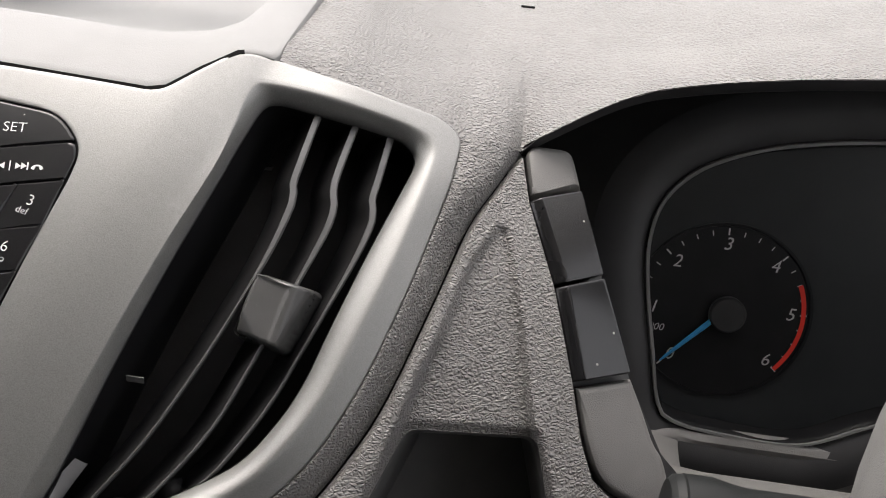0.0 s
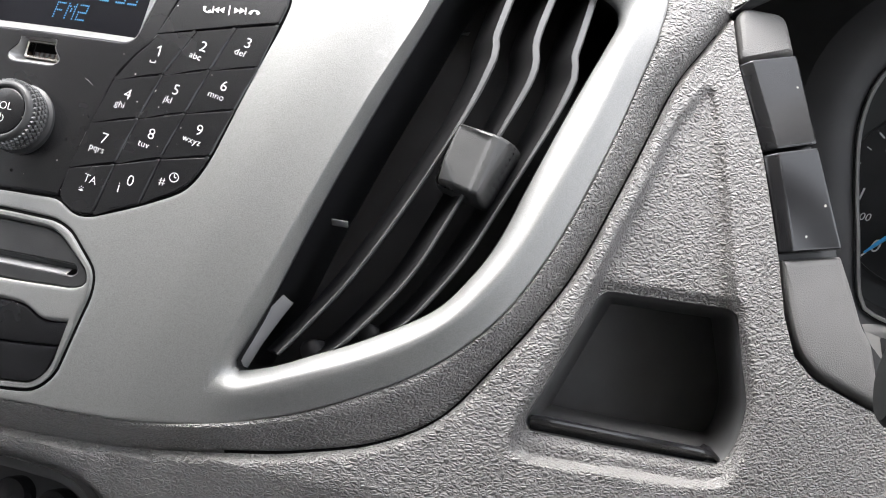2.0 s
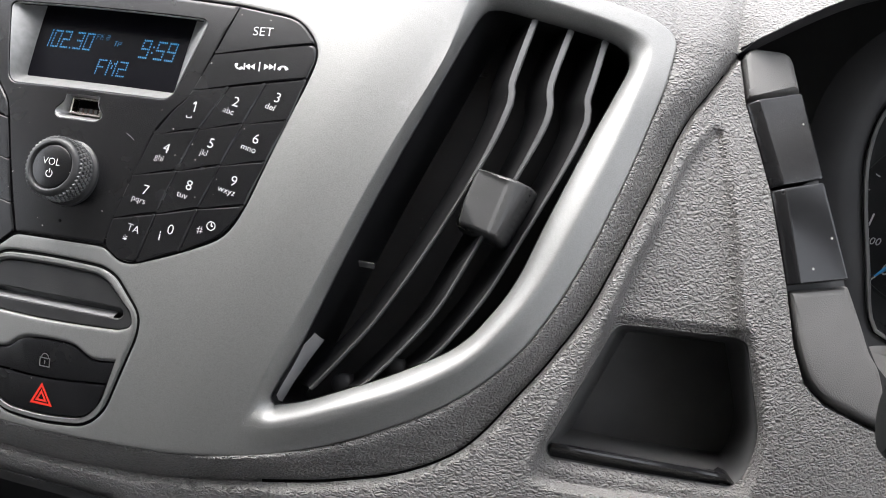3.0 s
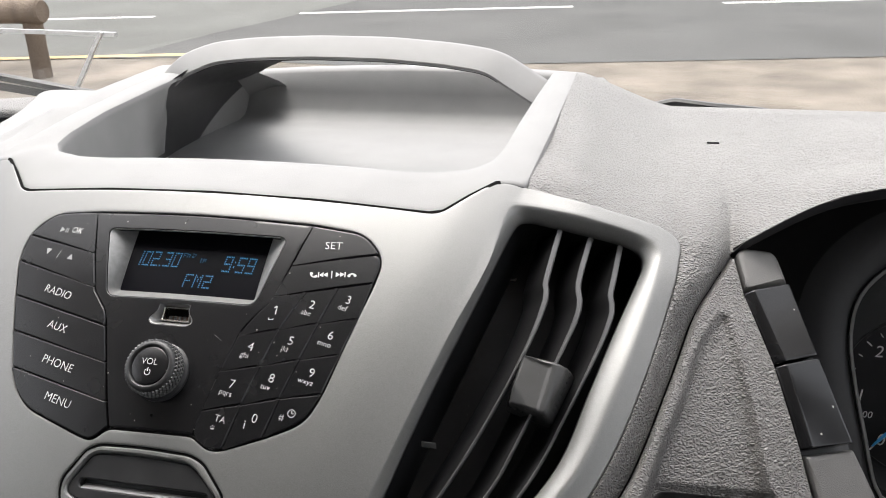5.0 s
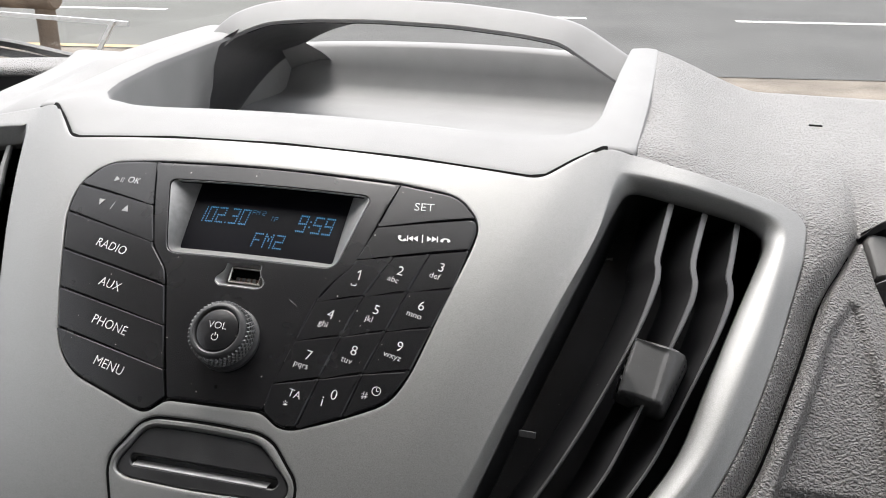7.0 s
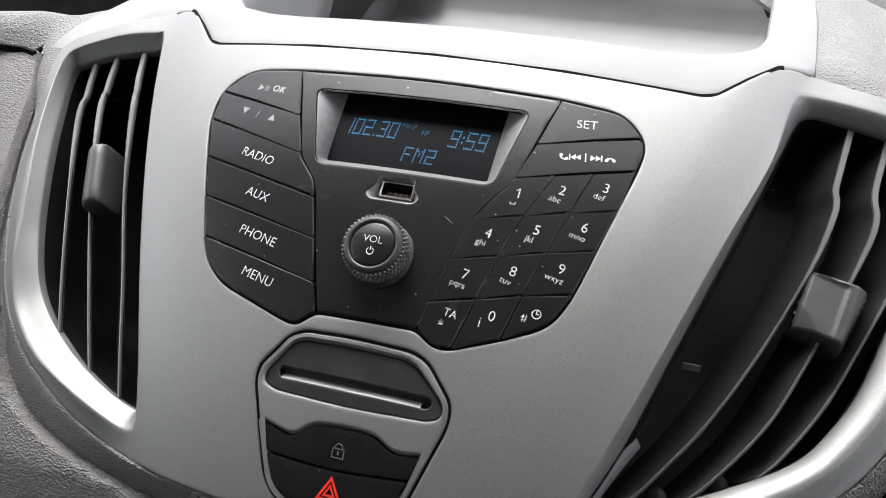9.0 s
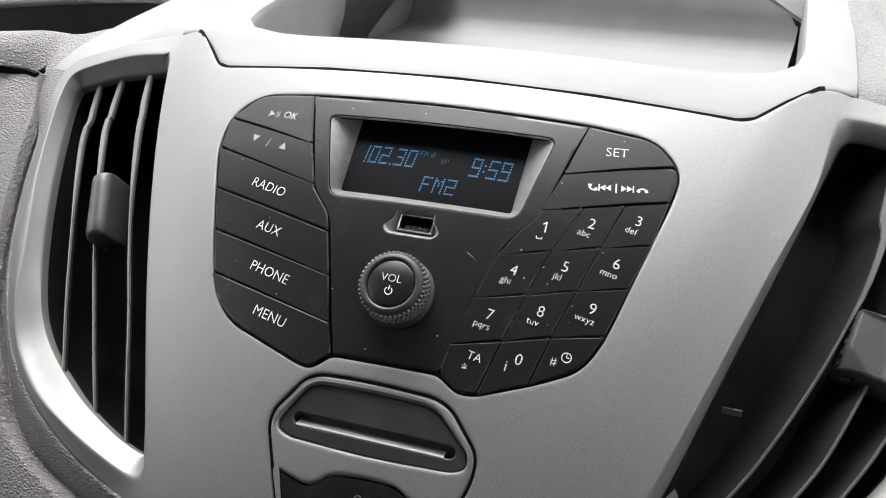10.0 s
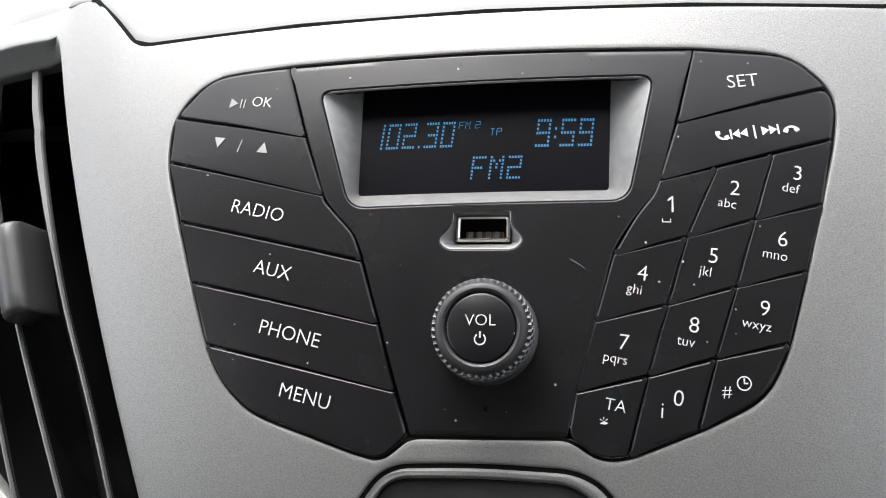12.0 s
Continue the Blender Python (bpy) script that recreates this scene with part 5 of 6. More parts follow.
def left_leg(dark):
    """The hoop's broad leg: a hollow wall from the rim to the rear corner, and the flange that joins it to the hoop."""
    wall_front = [(0.189, 0.304, 1.352), (0.180, 0.294, 1.372), (0.167, 0.280, 1.400), (0.157, 0.270, 1.4195), (0.1505, 0.264, 1.4345)]
    wall_back = [(0.196, 0.524, 1.343), (0.199, 0.524, 1.354), (0.199, 0.524, 1.366), (0.196, 0.524, 1.380), (0.190, 0.524, 1.392)]
    top_front = [(0.1505, 0.264, 1.4345), (0.1505, 0.285, 1.4385), (0.1465, 0.301, 1.443), (0.137, 0.309, 1.4475), (0.112, 0.319, 1.4545), (0.056, 0.323, 1.4585)]
    top_back = [(0.190, 0.522, 1.392), (0.178, 0.500, 1.3985), (0.158, 0.465, 1.410), (0.125, 0.420, 1.4255), (0.095, 0.385, 1.4375), (0.056, 0.345, 1.450)]
    n = 14
    f = resample(spline(wall_front, 0.003, False), n, False)[:-1] + resample(spline(top_front, 0.003, False), n, False)
    b = resample(spline(wall_back, 0.003, False), n, False)[:-1] + resample(spline(top_back, 0.003, False), n, False)
    rows = []
    for k in range(13):
        row = []
        for i, (p, q) in enumerate(zip(f, b)):
            join = min(0.35 + 0.65 * i / n, 1.0)  # the painted shade gives way to the pale corner along a slanting line
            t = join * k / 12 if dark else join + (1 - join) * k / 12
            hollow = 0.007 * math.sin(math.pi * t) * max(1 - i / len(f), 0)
            row.append(Vector((-(p[0] + (q[0] - p[0]) * t + hollow), p[1] + (q[1] - p[1]) * t, p[2] + (q[2] - p[2]) * t)))
        rows.append(row)
    return loft(rows)


# The leg's shade is put in as a black half beside the pale corner.
part("hoop_leg", left_leg(True), BLACK, hood, "underside of the hoop, its shade put into the colour", 60)
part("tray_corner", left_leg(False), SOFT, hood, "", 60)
hoop_path = rounded_path([(-0.174, 0.298, 1.4233), (-0.155, 0.314, 1.4448), (-0.128, 0.322, 1.4548), (-0.092, 0.325, 1.4583), (-0.04, 0.325, 1.4603), (0.02, 0.325, 1.4596), (0.07, 0.325, 1.4558), (0.1035, 0.324, 1.4510), (0.152, 0.312, 1.4243)])
taper = [0.45 + 0.55 * step01((p.x + 0.178) / 0.035) for p in hoop_path]
part("hoop", sweep(hoop_path, [(-0.010, -0.0068), (0.0135, -0.0072), (0.0160, -0.0062), (0.0162, -0.0044), (-0.002, 0.0074), (-0.0065, 0.0082), (-0.0098, 0.0066)], (0, 0, 1), scale=taper), SOFT, hood, "", 40)
# Thin dark strip added as the shade below the hoop.
part("hoop_shade", sweep(hoop_path[6:-1], [(-0.0104, -0.0076), (0.0128, -0.0080), (0.0128, -0.0066), (-0.0096, -0.0060)], (0, 0, 1)), UNDER, hood, "dark strip painting the shade under the hoop", 40)


# ---- instrument cluster ----
HUB = Vector((0.3855, 0.135, 1.302))
MID = Matrix.Translation((-0.0025, 0.001, 0))
DIAL = Matrix(((1, 0, 0, HUB.x), (0, 0.400, -0.9165, HUB.y), (0, 0.9165, 0.400, HUB.z), (0, 0, 0, 1)))
cluster = thing("instrument_cluster", "black instrument cluster with rev counter and blue needle", "instrument cluster")
LENS_L = mm((130, 99), (90, 98.5), (57, 95.5), (26, 91), (-2, 84), (-27, 72), (-42, 55), (-46, 34), (-43, 10), (-36, -20), (-29, -48), (-21, -56), (0, -59.5), (43, -60), (75, -46), (100, -36), (130, -33))
LENS = spline(LENS_L, 0.005, False)
LENS = LENS + [(0.26 - a, b) for a, b in reversed(LENS[1:-1])]
if area(LENS) < 0:
    LENS.reverse()


def dial_rows(steps):
    return loft([[DIAL @ Vector((p[0], p[1], h)) for p in inset(LENS, d)] for d, h in steps], True)


part("binnacle", dial_rows(((-0.03, 0.012), (-0.02, 0.017), (-0.010, 0.0165), (-0.003, 0.013))), UNDER, cluster, "black surround")
part("rim", dial_rows(((-0.003, 0.0125), (-0.0028, 0.0145), (-0.0012, 0.0148), (0.0, 0.0135), (0.0008, 0.010), (0.002, -0.0005))), GLOSS, cluster, "glossy black rim with painted glint")
# Pale strip painted in for light reflected along the rim's edge.
part("painted_glint", dial_rows(((-0.0021, 0.0147), (-0.0018, 0.0155), (-0.0005, 0.0155), (-0.0002, 0.0144))), SHEEN, cluster)
bm = bmesh.new()
fill(bm, [ring(bm, inset(LENS, 0.0018), 0.0)])
part("dial_plate", moved(bm, DIAL), worn(material("dial_black", (0.02, 0.022, 0.024), 0.4, 0, 0.3), 60, (0.018, 0.02, 0.022), (0.023, 0.025, 0.027)), cluster)


def flat_on_dial(polys, h=0.0004):
    bm = bmesh.new()
    for poly in polys:
        bm.faces.new([bm.verts.new((a * 0.001, b * 0.001, h)) for a, b in poly])
    bmesh.ops.recalc_face_normals(bm, faces=bm.faces[:])
    return moved(bm, DIAL @ MID)


def dial_angle(k):
    return radians(229 - 45 * k)


def tick(k, r0, r1, w):
    a = dial_angle(k)
    c, s = math.cos(a), math.sin(a)
    return [(r0 * c - w * s, r0 * s + w * c), (r0 * c + w * s, r0 * s - w * c), (r1 * c + w * s, r1 * s - w * c), (r1 * c - w * s, r1 * s + w * c)]


PALE = material("dial_white", (0.55, 0.55, 0.55), 0.5)
dial = part("rev_counter", moved(turned(((0.0001, 0), (0.0465, 0), (0.0465, 0.0012), (0.045, 0.0012), (0.0448, 0.0003), (0.0001, 0.0003)), 72), DIAL @ MID), worn(material("dial_disc", (0.008, 0.008, 0.009), 0.4, 0, 0.25), 80, (0.006, 0.006, 0.007), (0.01, 0.01, 0.011)), cluster, "rev counter dial")
part("ticks", flat_on_dial([tick(k / 4, 40, 42.6 if k % 4 else 43.6, 0.28 if k % 4 else 0.4) for k in range(0, 25)], 0.0006), PALE, dial)
band = []
for i in range(24):
    a0, a1 = dial_angle(4.5 + i * 1.5 / 24), dial_angle(4.5 + (i + 1) * 1.5 / 24)
    band.append([(40.6 * math.cos(a0), 40.6 * math.sin(a0)), (43.0 * math.cos(a0), 43.0 * math.sin(a0)), (43.0 * math.cos(a1), 43.0 * math.sin(a1)), (40.6 * math.cos(a1), 40.6 * math.sin(a1))])
part("red_band", flat_on_dial(band, 0.0008), RED, dial)


def dial_text(text, size, x, y, slant=0.0):
    cu = bpy.data.curves.new("writing", "FONT")
    cu.body, cu.size, cu.align_x, cu.align_y, cu.resolution_u, cu.shear = text, size, "CENTER", "CENTER", 3, slant
    ob = bpy.data.objects.new("writing", cu)
    scene.collection.objects.link(ob)
    bpy.context.view_layer.update()
    me = bpy.data.meshes.new_from_object(ob.evaluated_get(bpy.context.evaluated_depsgraph_get()))
    bpy.data.objects.remove(ob)
    bpy.data.curves.remove(cu)
    b = bmesh.new()
    b.from_mesh(me)
    bpy.data.meshes.remove(me)
    return moved(b, DIAL @ MID @ Matrix.Translation((x, y, 0.0007)))


for k in range(7):
    a = dial_angle(k)
    part("numeral", dial_text(str(k), 0.0095, 0.0352 * math.cos(a), 0.0352 * math.sin(a), 0.2), PALE, dial)
part("numeral", dial_text("1000", 0.0055, -0.0335, -0.013, 0.2), PALE, dial)
BLUE = worn(material("blue_needle", (0.05, 0.42, 0.85), 0.4), 200, (0.045, 0.38, 0.8), (0.06, 0.46, 0.9))
a = radians(227)
nb = bmesh.new()
rows = []
for r, w in ((6, 1.5), (12, 1.5), (36, 0.9), (41, 0.5)):
    rows.append([nb.verts.new((0.001 * (r * math.cos(a) - k * w * math.sin(a)), 0.001 * (r * math.sin(a) + k * w * math.cos(a)), h)) for k, h in ((-1, 0.004), (0, 0.0052), (1, 0.004))])
for p, q in zip(rows, rows[1:]):
    bridge(nb, p, q, False)
part("needle", moved(nb, DIAL @ MID), BLUE, dial, "light blue needle")
part("hub_cap", moved(turned(((0.0001, 0.002), (0.0095, 0.002), (0.0095, 0.005), (0.0085, 0.0062), (0.0001, 0.0066)), 40), DIAL), BLACK, dial)
# the middle screen next to the rev counter
part("trip_screen", moved(box_bm((0.07, 0.09, 0.002), 0.0008), DIAL @ Matrix.Translation((0.1305, 0.018, 0.0012))), worn(material("trip_screen", (0.045, 0.052, 0.055), 0.2), 30, (0.04, 0.046, 0.049), (0.05, 0.058, 0.061)), cluster, "dark grey trip screen")
part("figure_bar", flat_on_dial([[(97.5, -8), (99, -8), (99, -14), (97.5, -14)]], 0.003), PALE, cluster)
# clear lens
GLASS = bpy.data.materials.new("clear_lens")
GLASS.use_nodes = True
g = GLASS.node_tree
g.nodes.remove(g.nodes["Principled BSDF"])
tr, gl, fr, mx = g.nodes.new("ShaderNodeBsdfTransparent"), g.nodes.new("ShaderNodeBsdfGlossy"), g.nodes.new("ShaderNodeFresnel"), g.nodes.new("ShaderNodeMixShader")
gl.inputs["Roughness"].default_value = 0.03
fr.inputs["IOR"].default_value = 1.18
g.links.new(fr.outputs[0], mx.inputs[0])
g.links.new(tr.outputs[0], mx.inputs[1])
g.links.new(gl.outputs[0], mx.inputs[2])
g.links.new(mx.outputs[0], g.nodes["Material Output"].inputs[0])
bm = bmesh.new()
fill(bm, [ring(bm, inset(LENS, 0.001), 0.0105)])
lens = part("lens", moved(bm, DIAL), GLASS, cluster, "clear plastic lens")
lens.visible_shadow = False


def under_hood():
    rows = []
    for i in range(60):
        x = 0.2685 + i * 0.0082
        f = front_of(max(x, 0.2705))
        f.x = x
        rows.append([f + Vector((0, 0.0, 0.0005)), f + Vector((0, 0.002, -0.005)), f + Vector((0, 0.012, -0.010)), Vector((x, 0.175, f.z - 0.018)), Vector((x, 0.24, f.z - 0.04)), Vector((x, 0.25, 1.25))])
    return loft(rows)


part("hood_underside", under_hood(), UNDER, cluster, "dark underside of the instrument hood", 50)

# ---- column shroud, stalk and wheel ----
shroud = thing("column_shroud", "stippled grey steering column shroud", "column shroud")
rows = []
for x in [0.318 + i * 0.01 for i in range(42)]:
    sink = step01((x - 0.366) / 0.012)
    rows.append([Vector((x, y, z)) for y, z in ((0.104, 1.2605), (0.098, 1.2602), (0.0955, 1.2595 - 0.002 * sink), (0.0945, 1.2592 - 0.03 * sink), (0.084, 1.259 - 0.042 * sink), (0.0755, 1.2588 - 0.035 * sink), (0.0745, 1.2587 - 0.0015 * sink), (0.072, 1.2585), (0.062, 1.2575), (0.052, 1.251), (0.045, 1.238), (0.0, 1.225), (-0.01, 1.20))])
part("upper_shell", moved(loft(rows), Matrix.Translation((0, -0.002, -0.009))), STRIP, shroud, "", 40)
rows = []
for x in [0.36 + i * 0.02 for i in range(20)]:
    rows.append([Vector((x, y, z)) for y, z in ((0.03, 1.232), (-0.02, 1.222), (-0.06, 1.205), (-0.08, 1.17), (-0.07, 1.1))])
part("lower_shell", loft(rows), BLACK, shroud, "dark lower shell of the column")
STALK = bumped(worn(material("stalk_plastic", (0.012, 0.013, 0.013), 0.5, 0, 0.2), 60, (0.01, 0.011, 0.011), (0.015, 0.016, 0.016), 0.06), "noise", 1600, 0.0001, 0.5)
stalk = thing("indicator_stalk", "dark grey plastic indicator stalk on the steering column", "indicator stalk")


def stalk_ring(x, y, z, ry, rz, n=28):
    return [Vector((x, y + ry * math.cos(2 * math.pi * k / n), z + rz * (abs(math.sin(2 * math.pi * k / n)) ** 0.75) * (1 if math.sin(2 * math.pi * k / n) > 0 else -1))) for k in range(n)]


part("end_cap", loft([stalk_ring(*r) for r in ((0.3318, -0.0336, 1.3305, 0.006, 0.008), (0.3322, -0.0336, 1.3305, 0.0118, 0.0142), (0.3340, -0.0335, 1.3304, 0.0136, 0.0160), (0.337, -0.0333, 1.3302, 0.0140, 0.0165))], True, True), STALK, stalk, "worn flat end of the stalk", 25)
part("lever", loft([stalk_ring(*r) for r in ((0.3373, -0.0333, 1.3302, 0.0136, 0.0160), (0.3378, -0.0332, 1.3302, 0.0142, 0.0167), (0.348, -0.032, 1.3295, 0.0140, 0.0165), (0.354, -0.0315, 1.3285, 0.0134, 0.0154), (0.362, -0.031, 1.3268, 0.0134, 0.0150), (0.40, -0.026, 1.3215, 0.0142, 0.0150), (0.45, -0.016, 1.315, 0.0135, 0.0135), (0.50, -0.004, 1.310, 0.0125, 0.0125))], True, True), STALK, stalk, "", 28)
part("grip_panel", loft([stalk_ring(x, y - 0.0012, z - 0.0022, ry, rz) for x, y, z, ry, rz in ((0.366, -0.0306, 1.3255, 0.0130, 0.0140), (0.3675, -0.0306, 1.3252, 0.0140, 0.0148), (0.40, -0.026, 1.3212, 0.0143, 0.0142), (0.44, -0.018, 1.3162, 0.0138, 0.0132), (0.4415, -0.018, 1.316, 0.0130, 0.0126))], True, True), STALK, stalk, "raised grip panel", 28)
part("slider_slot", sweep([Vector((0.385, -0.0435, 1.316)), Vector((0.40, -0.0418, 1.3155)), Vector((0.43, -0.0362, 1.3125))], [(-0.0012, -0.0014), (0.0012, -0.0014), (0.0012, 0.0014), (-0.0012, 0.0014)]), DARK, stalk)
wheel = thing("steering_wheel", "dark grey steering wheel with moulded rim", "steering wheel")
cx, cy, cz, R = 0.566, -0.075, 1.36, 0.178
axis_u, axis_v = Vector((1, 0, 0)), Vector((0, 0.52, 0.854))
nrm = axis_u.cross(axis_v)
rows = []
for i in range(72):
    a = 2 * math.pi * i / 72
    d = axis_u * math.cos(a) + axis_v * math.sin(a)
    c = Vector((cx, cy, cz)) + d * R
    rows.append([c + d * 0.0155 * math.cos(b) + nrm * 0.0175 * math.sin(b) for b in [2 * math.pi * k / 18 for k in range(18)]])
rows.append(rows[0])
part("rim", loft(rows, True), STRIP, wheel)
part("spoke", sweep([Vector((cx - 0.165, cy, cz - 0.02)), Vector((cx - 0.1, cy + 0.01, cz - 0.03)), Vector((cx, cy + 0.02, cz - 0.03)), Vector((cx + 0.165, cy, cz - 0.02))], [(-0.012, -0.006), (0.012, -0.006), (0.012, 0.006), (-0.012, 0.006)]), STRIP, wheel)
part("hub", moved(turned(((0.0001, -0.02), (0.07, -0.02), (0.075, 0.0), (0.06, 0.018), (0.0001, 0.024)), 40), Matrix.Translation((cx, cy + 0.02, cz - 0.03)) @ nrm.to_track_quat("Z", "Y").to_matrix().to_4x4()), STRIP, wheel)

# ---- cab shell ----
CLOTH = bumped(worn(material("pale_grey_headliner", (0.75, 0.75, 0.74), 0.9), 30, (0.76, 0.76, 0.75), (0.82, 0.82, 0.81)), "noise", 900, 0.0006)
TRIM = bumped(worn(material("grey_door_trim", (0.25, 0.25, 0.245), 0.6), 30, (0.23, 0.23, 0.225), (0.27, 0.27, 0.265)), "grain", 500, 0.0003)
DARKTRIM = bumped(worn(material("charcoal_trim", (0.1, 0.1, 0.102), 0.8), 30, (0.09, 0.09, 0.092), (0.11, 0.11, 0.112)), "noise", 700, 0.0004)
VANPAINT = worn(material("white_van_paint", (0.7, 0.7, 0.68), 0.3), 20, (0.68, 0.68, 0.66), (0.72, 0.72, 0.7))


def slab(name, size, at, mat, label="", kind="structure", category="", bevel=0.004, turn=(0, 0, 0)):
    ob = part(name, moved(box_bm(size, bevel), pose(*at, *turn)), mat)
    return tagged(ob, label, category, "", kind)


slab("floor", (2.05, 2.4, 0.04), (0, -0.3, 0.62), DARKTRIM, "grey rubber cab floor")
slab("ceiling", (2.05, 1.27, 0.04), (0, -0.735, 2.12), CLOTH, "pale grey headliner")
slab("wall_bulkhead", (2.05, 0.04, 1.52), (0, -1.39, 1.36), DARKTRIM, "grey cab bulkhead")
slab("wall_front", (2.05, 0.04, 0.66), (0, 0.80, 0.95), TRIM, "grey front bulkhead")
for side in (-1, 1):
    slab("wall_door", (0.04, 1.87, 0.78), (side * 1.0, -0.435, 1.03), TRIM, "grey door panel")
    slab("wall_kick", (0.04, 0.29, 0.5), (side * 1.0, 0.645, 0.89), TRIM, "grey panel in front of the door")
    slab("wall_pillar", (0.04, 0.5, 0.86), (side * 1.0, -1.12, 1.69), CLOTH, "pale rear pillar")
    slab("wall_header", (0.04, 1.5, 0.04), (side * 1.0, -0.62, 2.10), CLOTH, "pale door header")
    slab("trim_pillar", (0.07, 0.08, 1.3), (side * 0.99, 0.40, 1.68), CLOTH, "grey windscreen pillar", turn=(50, 0, 0))
# windscreen
rows = [[Vector((x, y - 0.12 * (x / 0.9) ** 2, z)) for x in [i * 0.196 - 0.98 for i in range(11)]] for y, z in ((0.90, 1.285), (0.72, 1.50), (0.52, 1.72), (0.26, 1.93), (-0.06, 2.11))]
screen = part("window_1", loft(rows), GLASS)
tagged(screen, "raked clear windscreen", "windscreen", "", "structure")
screen.visible_shadow = False
slab("trim_cowl", (2.05, 0.30, 0.03), (0, 0.95, 1.19), TRIM, "black scuttle below the windscreen")
wiper = thing("wiper", "black windscreen wiper resting on the scuttle", "wiper")
part("arm", sweep([(-0.95, 0.82, 1.343), (-0.77, 0.84, 1.318), (-0.665, 0.84, 1.303), (-0.6, 0.845, 1.292), (-0.45, 0.86, 1.272)], [(-0.007, -0.005), (0.007, -0.005), (0.007, 0.003), (0.003, 0.005), (-0.003, 0.005), (-0.007, 0.003)]), BLACK, wiper)
part("blade", sweep([(-0.96, 0.815, 1.330), (-0.77, 0.832, 1.307), (-0.5, 0.85, 1.268)], [(-0.003, -0.008), (0.003, -0.008), (0.0015, 0.004), (-0.0015, 0.004)]), BLACK, wiper)
wiper_b = thing("wiper", "black windscreen wiper resting on the scuttle", "wiper")
part("arm", sweep([(0.14, 0.89, 1.270), (0.212, 0.885, 1.286), (0.25, 0.88, 1.296), (0.297, 0.875, 1.292), (0.36, 0.872, 1.288), (0.41, 0.87, 1.278)], [(-0.007, -0.006), (0.007, -0.006), (0.007, 0.003), (0.003, 0.006), (-0.003, 0.006), (-0.007, 0.003)]), BLACK, wiper_b)
part("blade", sweep([(0.14, 0.878, 1.258), (0.28, 0.868, 1.280), (0.42, 0.862, 1.268)], [(-0.003, -0.009), (0.003, -0.009), (0.0015, 0.004), (-0.0015, 0.004)]), BLACK, wiper_b)
slab("bonnet", (1.7, 0.7, 0.03), (0, 1.42, 1.12), VANPAINT, "white van bonnet", turn=(-14, 0, 0))

# ---- outside ----
DIRT = bumped(worn(material("sandy_dirt", (0.16, 0.138, 0.112), 0.9), 1.3, (0.075, 0.062, 0.048), (0.22, 0.19, 0.155)), "noise", 30, 0.02, 1.0, 8)
ROAD = bumped(worn(material("grey_asphalt", (0.075, 0.075, 0.073), 0.85, 0, 0.2), 0.8, (0.064, 0.064, 0.062), (0.086, 0.086, 0.084)), "noise", 160, 0.004, 1.0, 4)
# Asphalt made paler to paint in the windscreen's reflection.
HAZE_ROAD = bumped(worn(material("asphalt_with_painted_haze", (0.11, 0.111, 0.104), 0.85, 0, 0.2), 0.8, (0.098, 0.099, 0.092), (0.122, 0.123, 0.116)), "noise", 160, 0.004, 1.0, 4)
PAINT_W = bumped(worn(material("road_paint_white", (0.6, 0.59, 0.56), 0.7), 14, (0.4, 0.39, 0.37), (0.68, 0.67, 0.64)), "noise", 120, 0.002)
PAINT_Y = bumped(worn(material("road_paint_yellow", (0.45, 0.3, 0.1), 0.7), 10, (0.3, 0.21, 0.09), (0.5, 0.36, 0.14)), "noise", 120, 0.002)
bm = bmesh.new()
bmesh.ops.create_grid(bm, x_segments=60, y_segments=60, size=400)
tagged(part("ground", bm, DIRT), "sandy roadside ground", "ground", "", "structure")
ALONG = pose(0, 0, 0, 0, 0, 12)


def lay(name, x0, x1, n0, n1, z, mat, label, kind="structure", category="road"):
    bm = bmesh.new()
    nx = max(1, int((x1 - x0) / 4))
    rows = [[ALONG @ Vector((x0 + (x1 - x0) * i / nx, n, z)) for i in range(nx + 1)] for n in (n0, n1)]
    bm.free()
    return tagged(part(name, loft(rows), mat), label, category, "", kind)


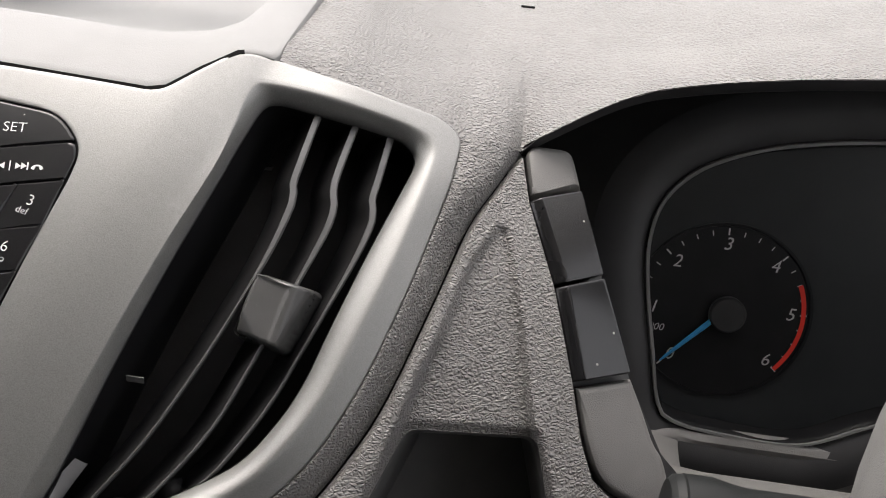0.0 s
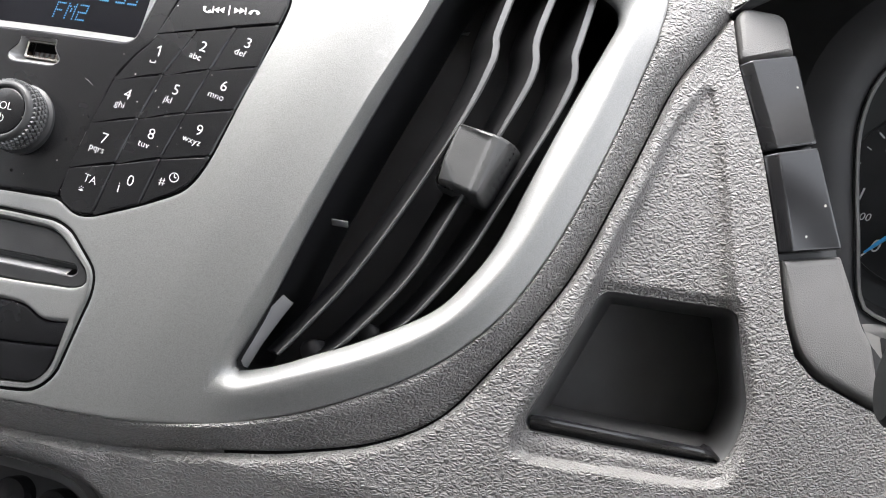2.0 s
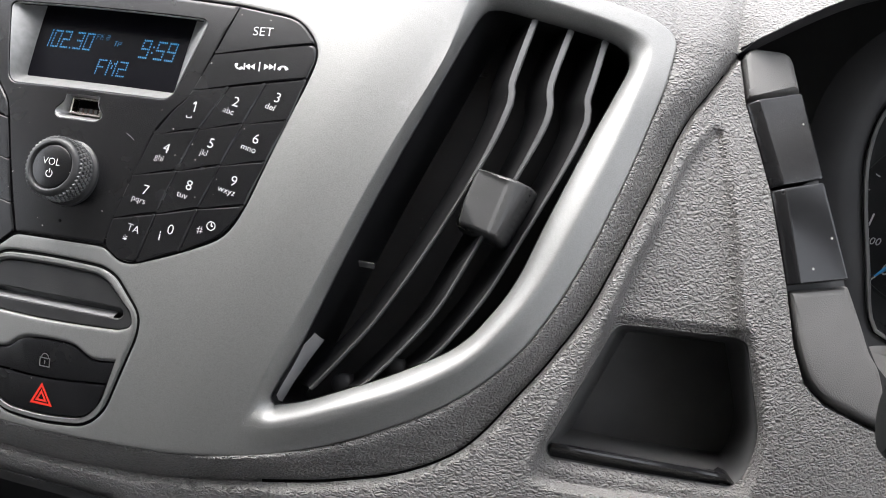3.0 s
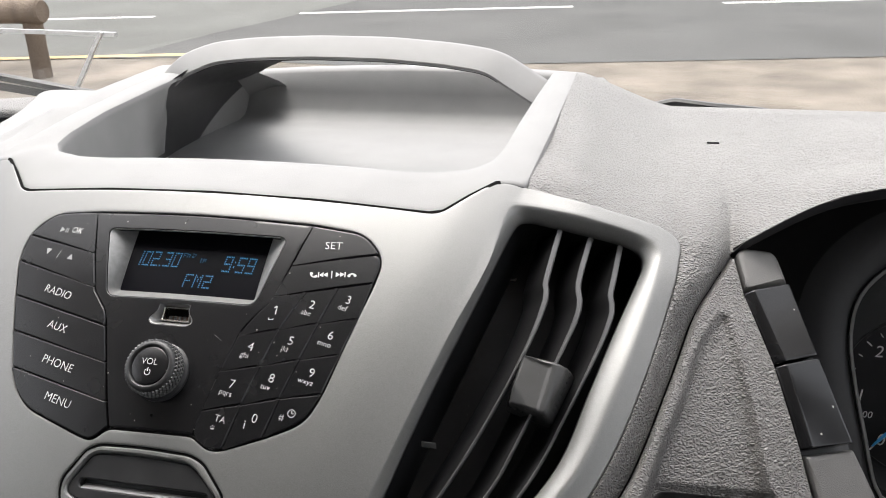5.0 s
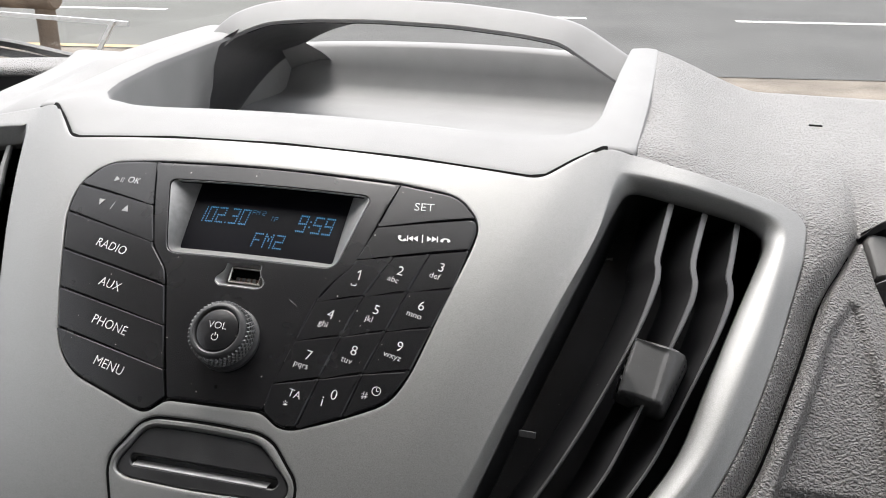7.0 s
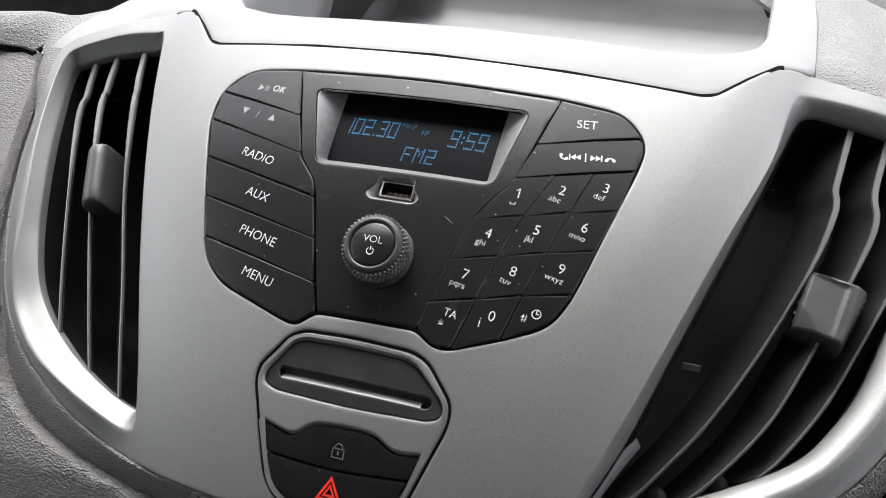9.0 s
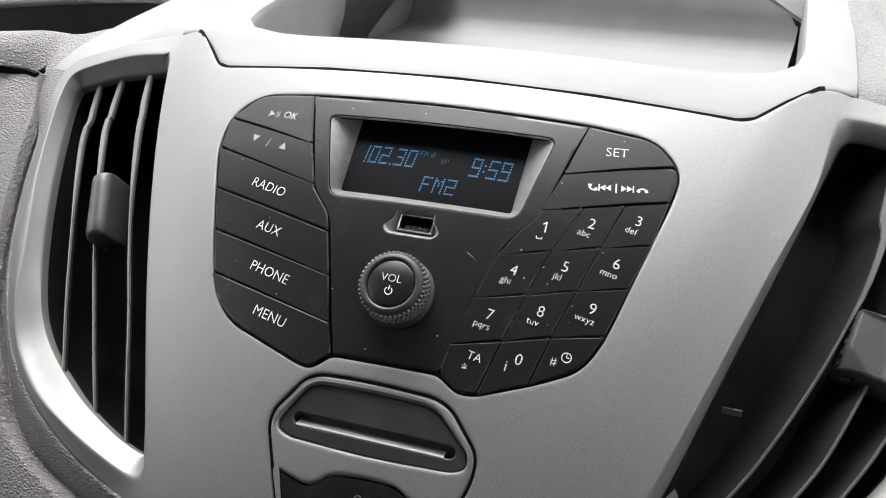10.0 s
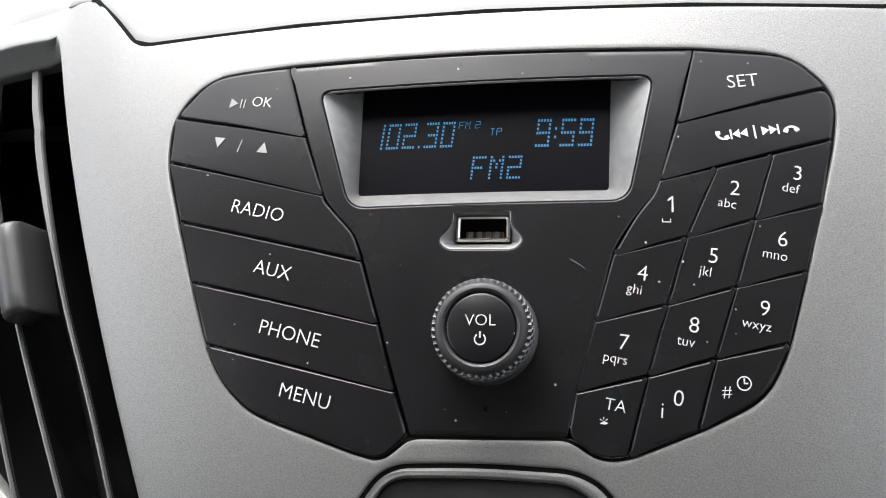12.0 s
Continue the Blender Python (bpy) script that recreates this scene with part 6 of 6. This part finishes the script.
NEAR = ((-300, 8.8), (-60, 8.8), (-20, 8.8), (-4.0, 8.8), (-2.6, 8.72), (-1.6, 8.3), (-0.8, 8.0), (3, 7.93), (20, 7.93), (60, 7.93), (300, 7.93))
tagged(part("road", loft([[ALONG @ Vector((a, n, 0.006)) for a, n in NEAR], [ALONG @ Vector((a, 60, 0.006)) for a, n in NEAR]]), ROAD), "grey asphalt road", "road", "", "structure")
# The road's left part carries the reflected haze in its colour.
tagged(part("road_haze", loft([[ALONG @ Vector((a, n, 0.0075)) for a in (-300, -60, -20, -8, b)] for n, b in ((8.97, -3.4), (10.3, -2.9), (11.5, -2.3), (13.5, -1.4), (60, 12.0))]), HAZE_ROAD), "asphalt paled to stand in for windscreen reflection", "road", "", "structure")
lay("road_edge_line", -300, -2.6, 8.82, 8.97, 0.009, PAINT_Y, "worn yellow edge line", category="road marking")
for k in range(-12, 13):
    a = -2.13 + k * 5.73
    lay("lane_dash", a, a + 3.72, 11.9, 12.06, 0.009, PAINT_W, "white lane dash on the asphalt", category="road marking")
WOOD = bumped(worn(material("weathered_wood", (0.16, 0.12, 0.09), 0.85), 6, (0.1, 0.075, 0.055), (0.22, 0.17, 0.13), 0, (1, 1, 0.2)), "noise", 40, 0.01)
fence = thing("log_rail", "weathered wooden post and log rail at roadside", "fence")
part("post", moved(turned(((0.0001, -0.05), (0.09, -0.05), (0.086, 0.3), (0.09, 0.5), (0.08, 0.54), (0.0001, 0.545)), 18), Matrix.Translation((-5.41, 6.9, 0))), WOOD, fence)
part("log", moved(turned(((0.0001, -2.0), (0.105, -2.0), (0.115, -0.6), (0.11, 0), (0.095, 0.02), (0.0001, 0.025)), 18), Matrix.Translation((-5.27, 6.86, 0.61)) @ Matrix.Rotation(radians(90), 4, "Y")), WOOD, fence)
STEEL = worn(material("galvanised_steel", (0.6, 0.61, 0.62), 0.4, 0.6), 30, (0.5, 0.51, 0.52), (0.68, 0.69, 0.7))
rail = thing("metal_barrier", "pale galvanised metal barrier rail with leg", "barrier")
part("rail", sweep([(-7.5, 6.35, 0.559), (-4.206, 6.35, 0.492)], [(-0.016, -0.018), (0.016, -0.018), (0.016, 0.018), (-0.016, 0.018)]), STEEL, rail)
part("leg", sweep([(-4.324, 6.33, 0.515), (-4.675, 6.33, 0.0)], [(-0.016, -0.016), (0.016, -0.016), (0.016, 0.016), (-0.016, 0.016)], (0, 1, 0)), STEEL, rail)
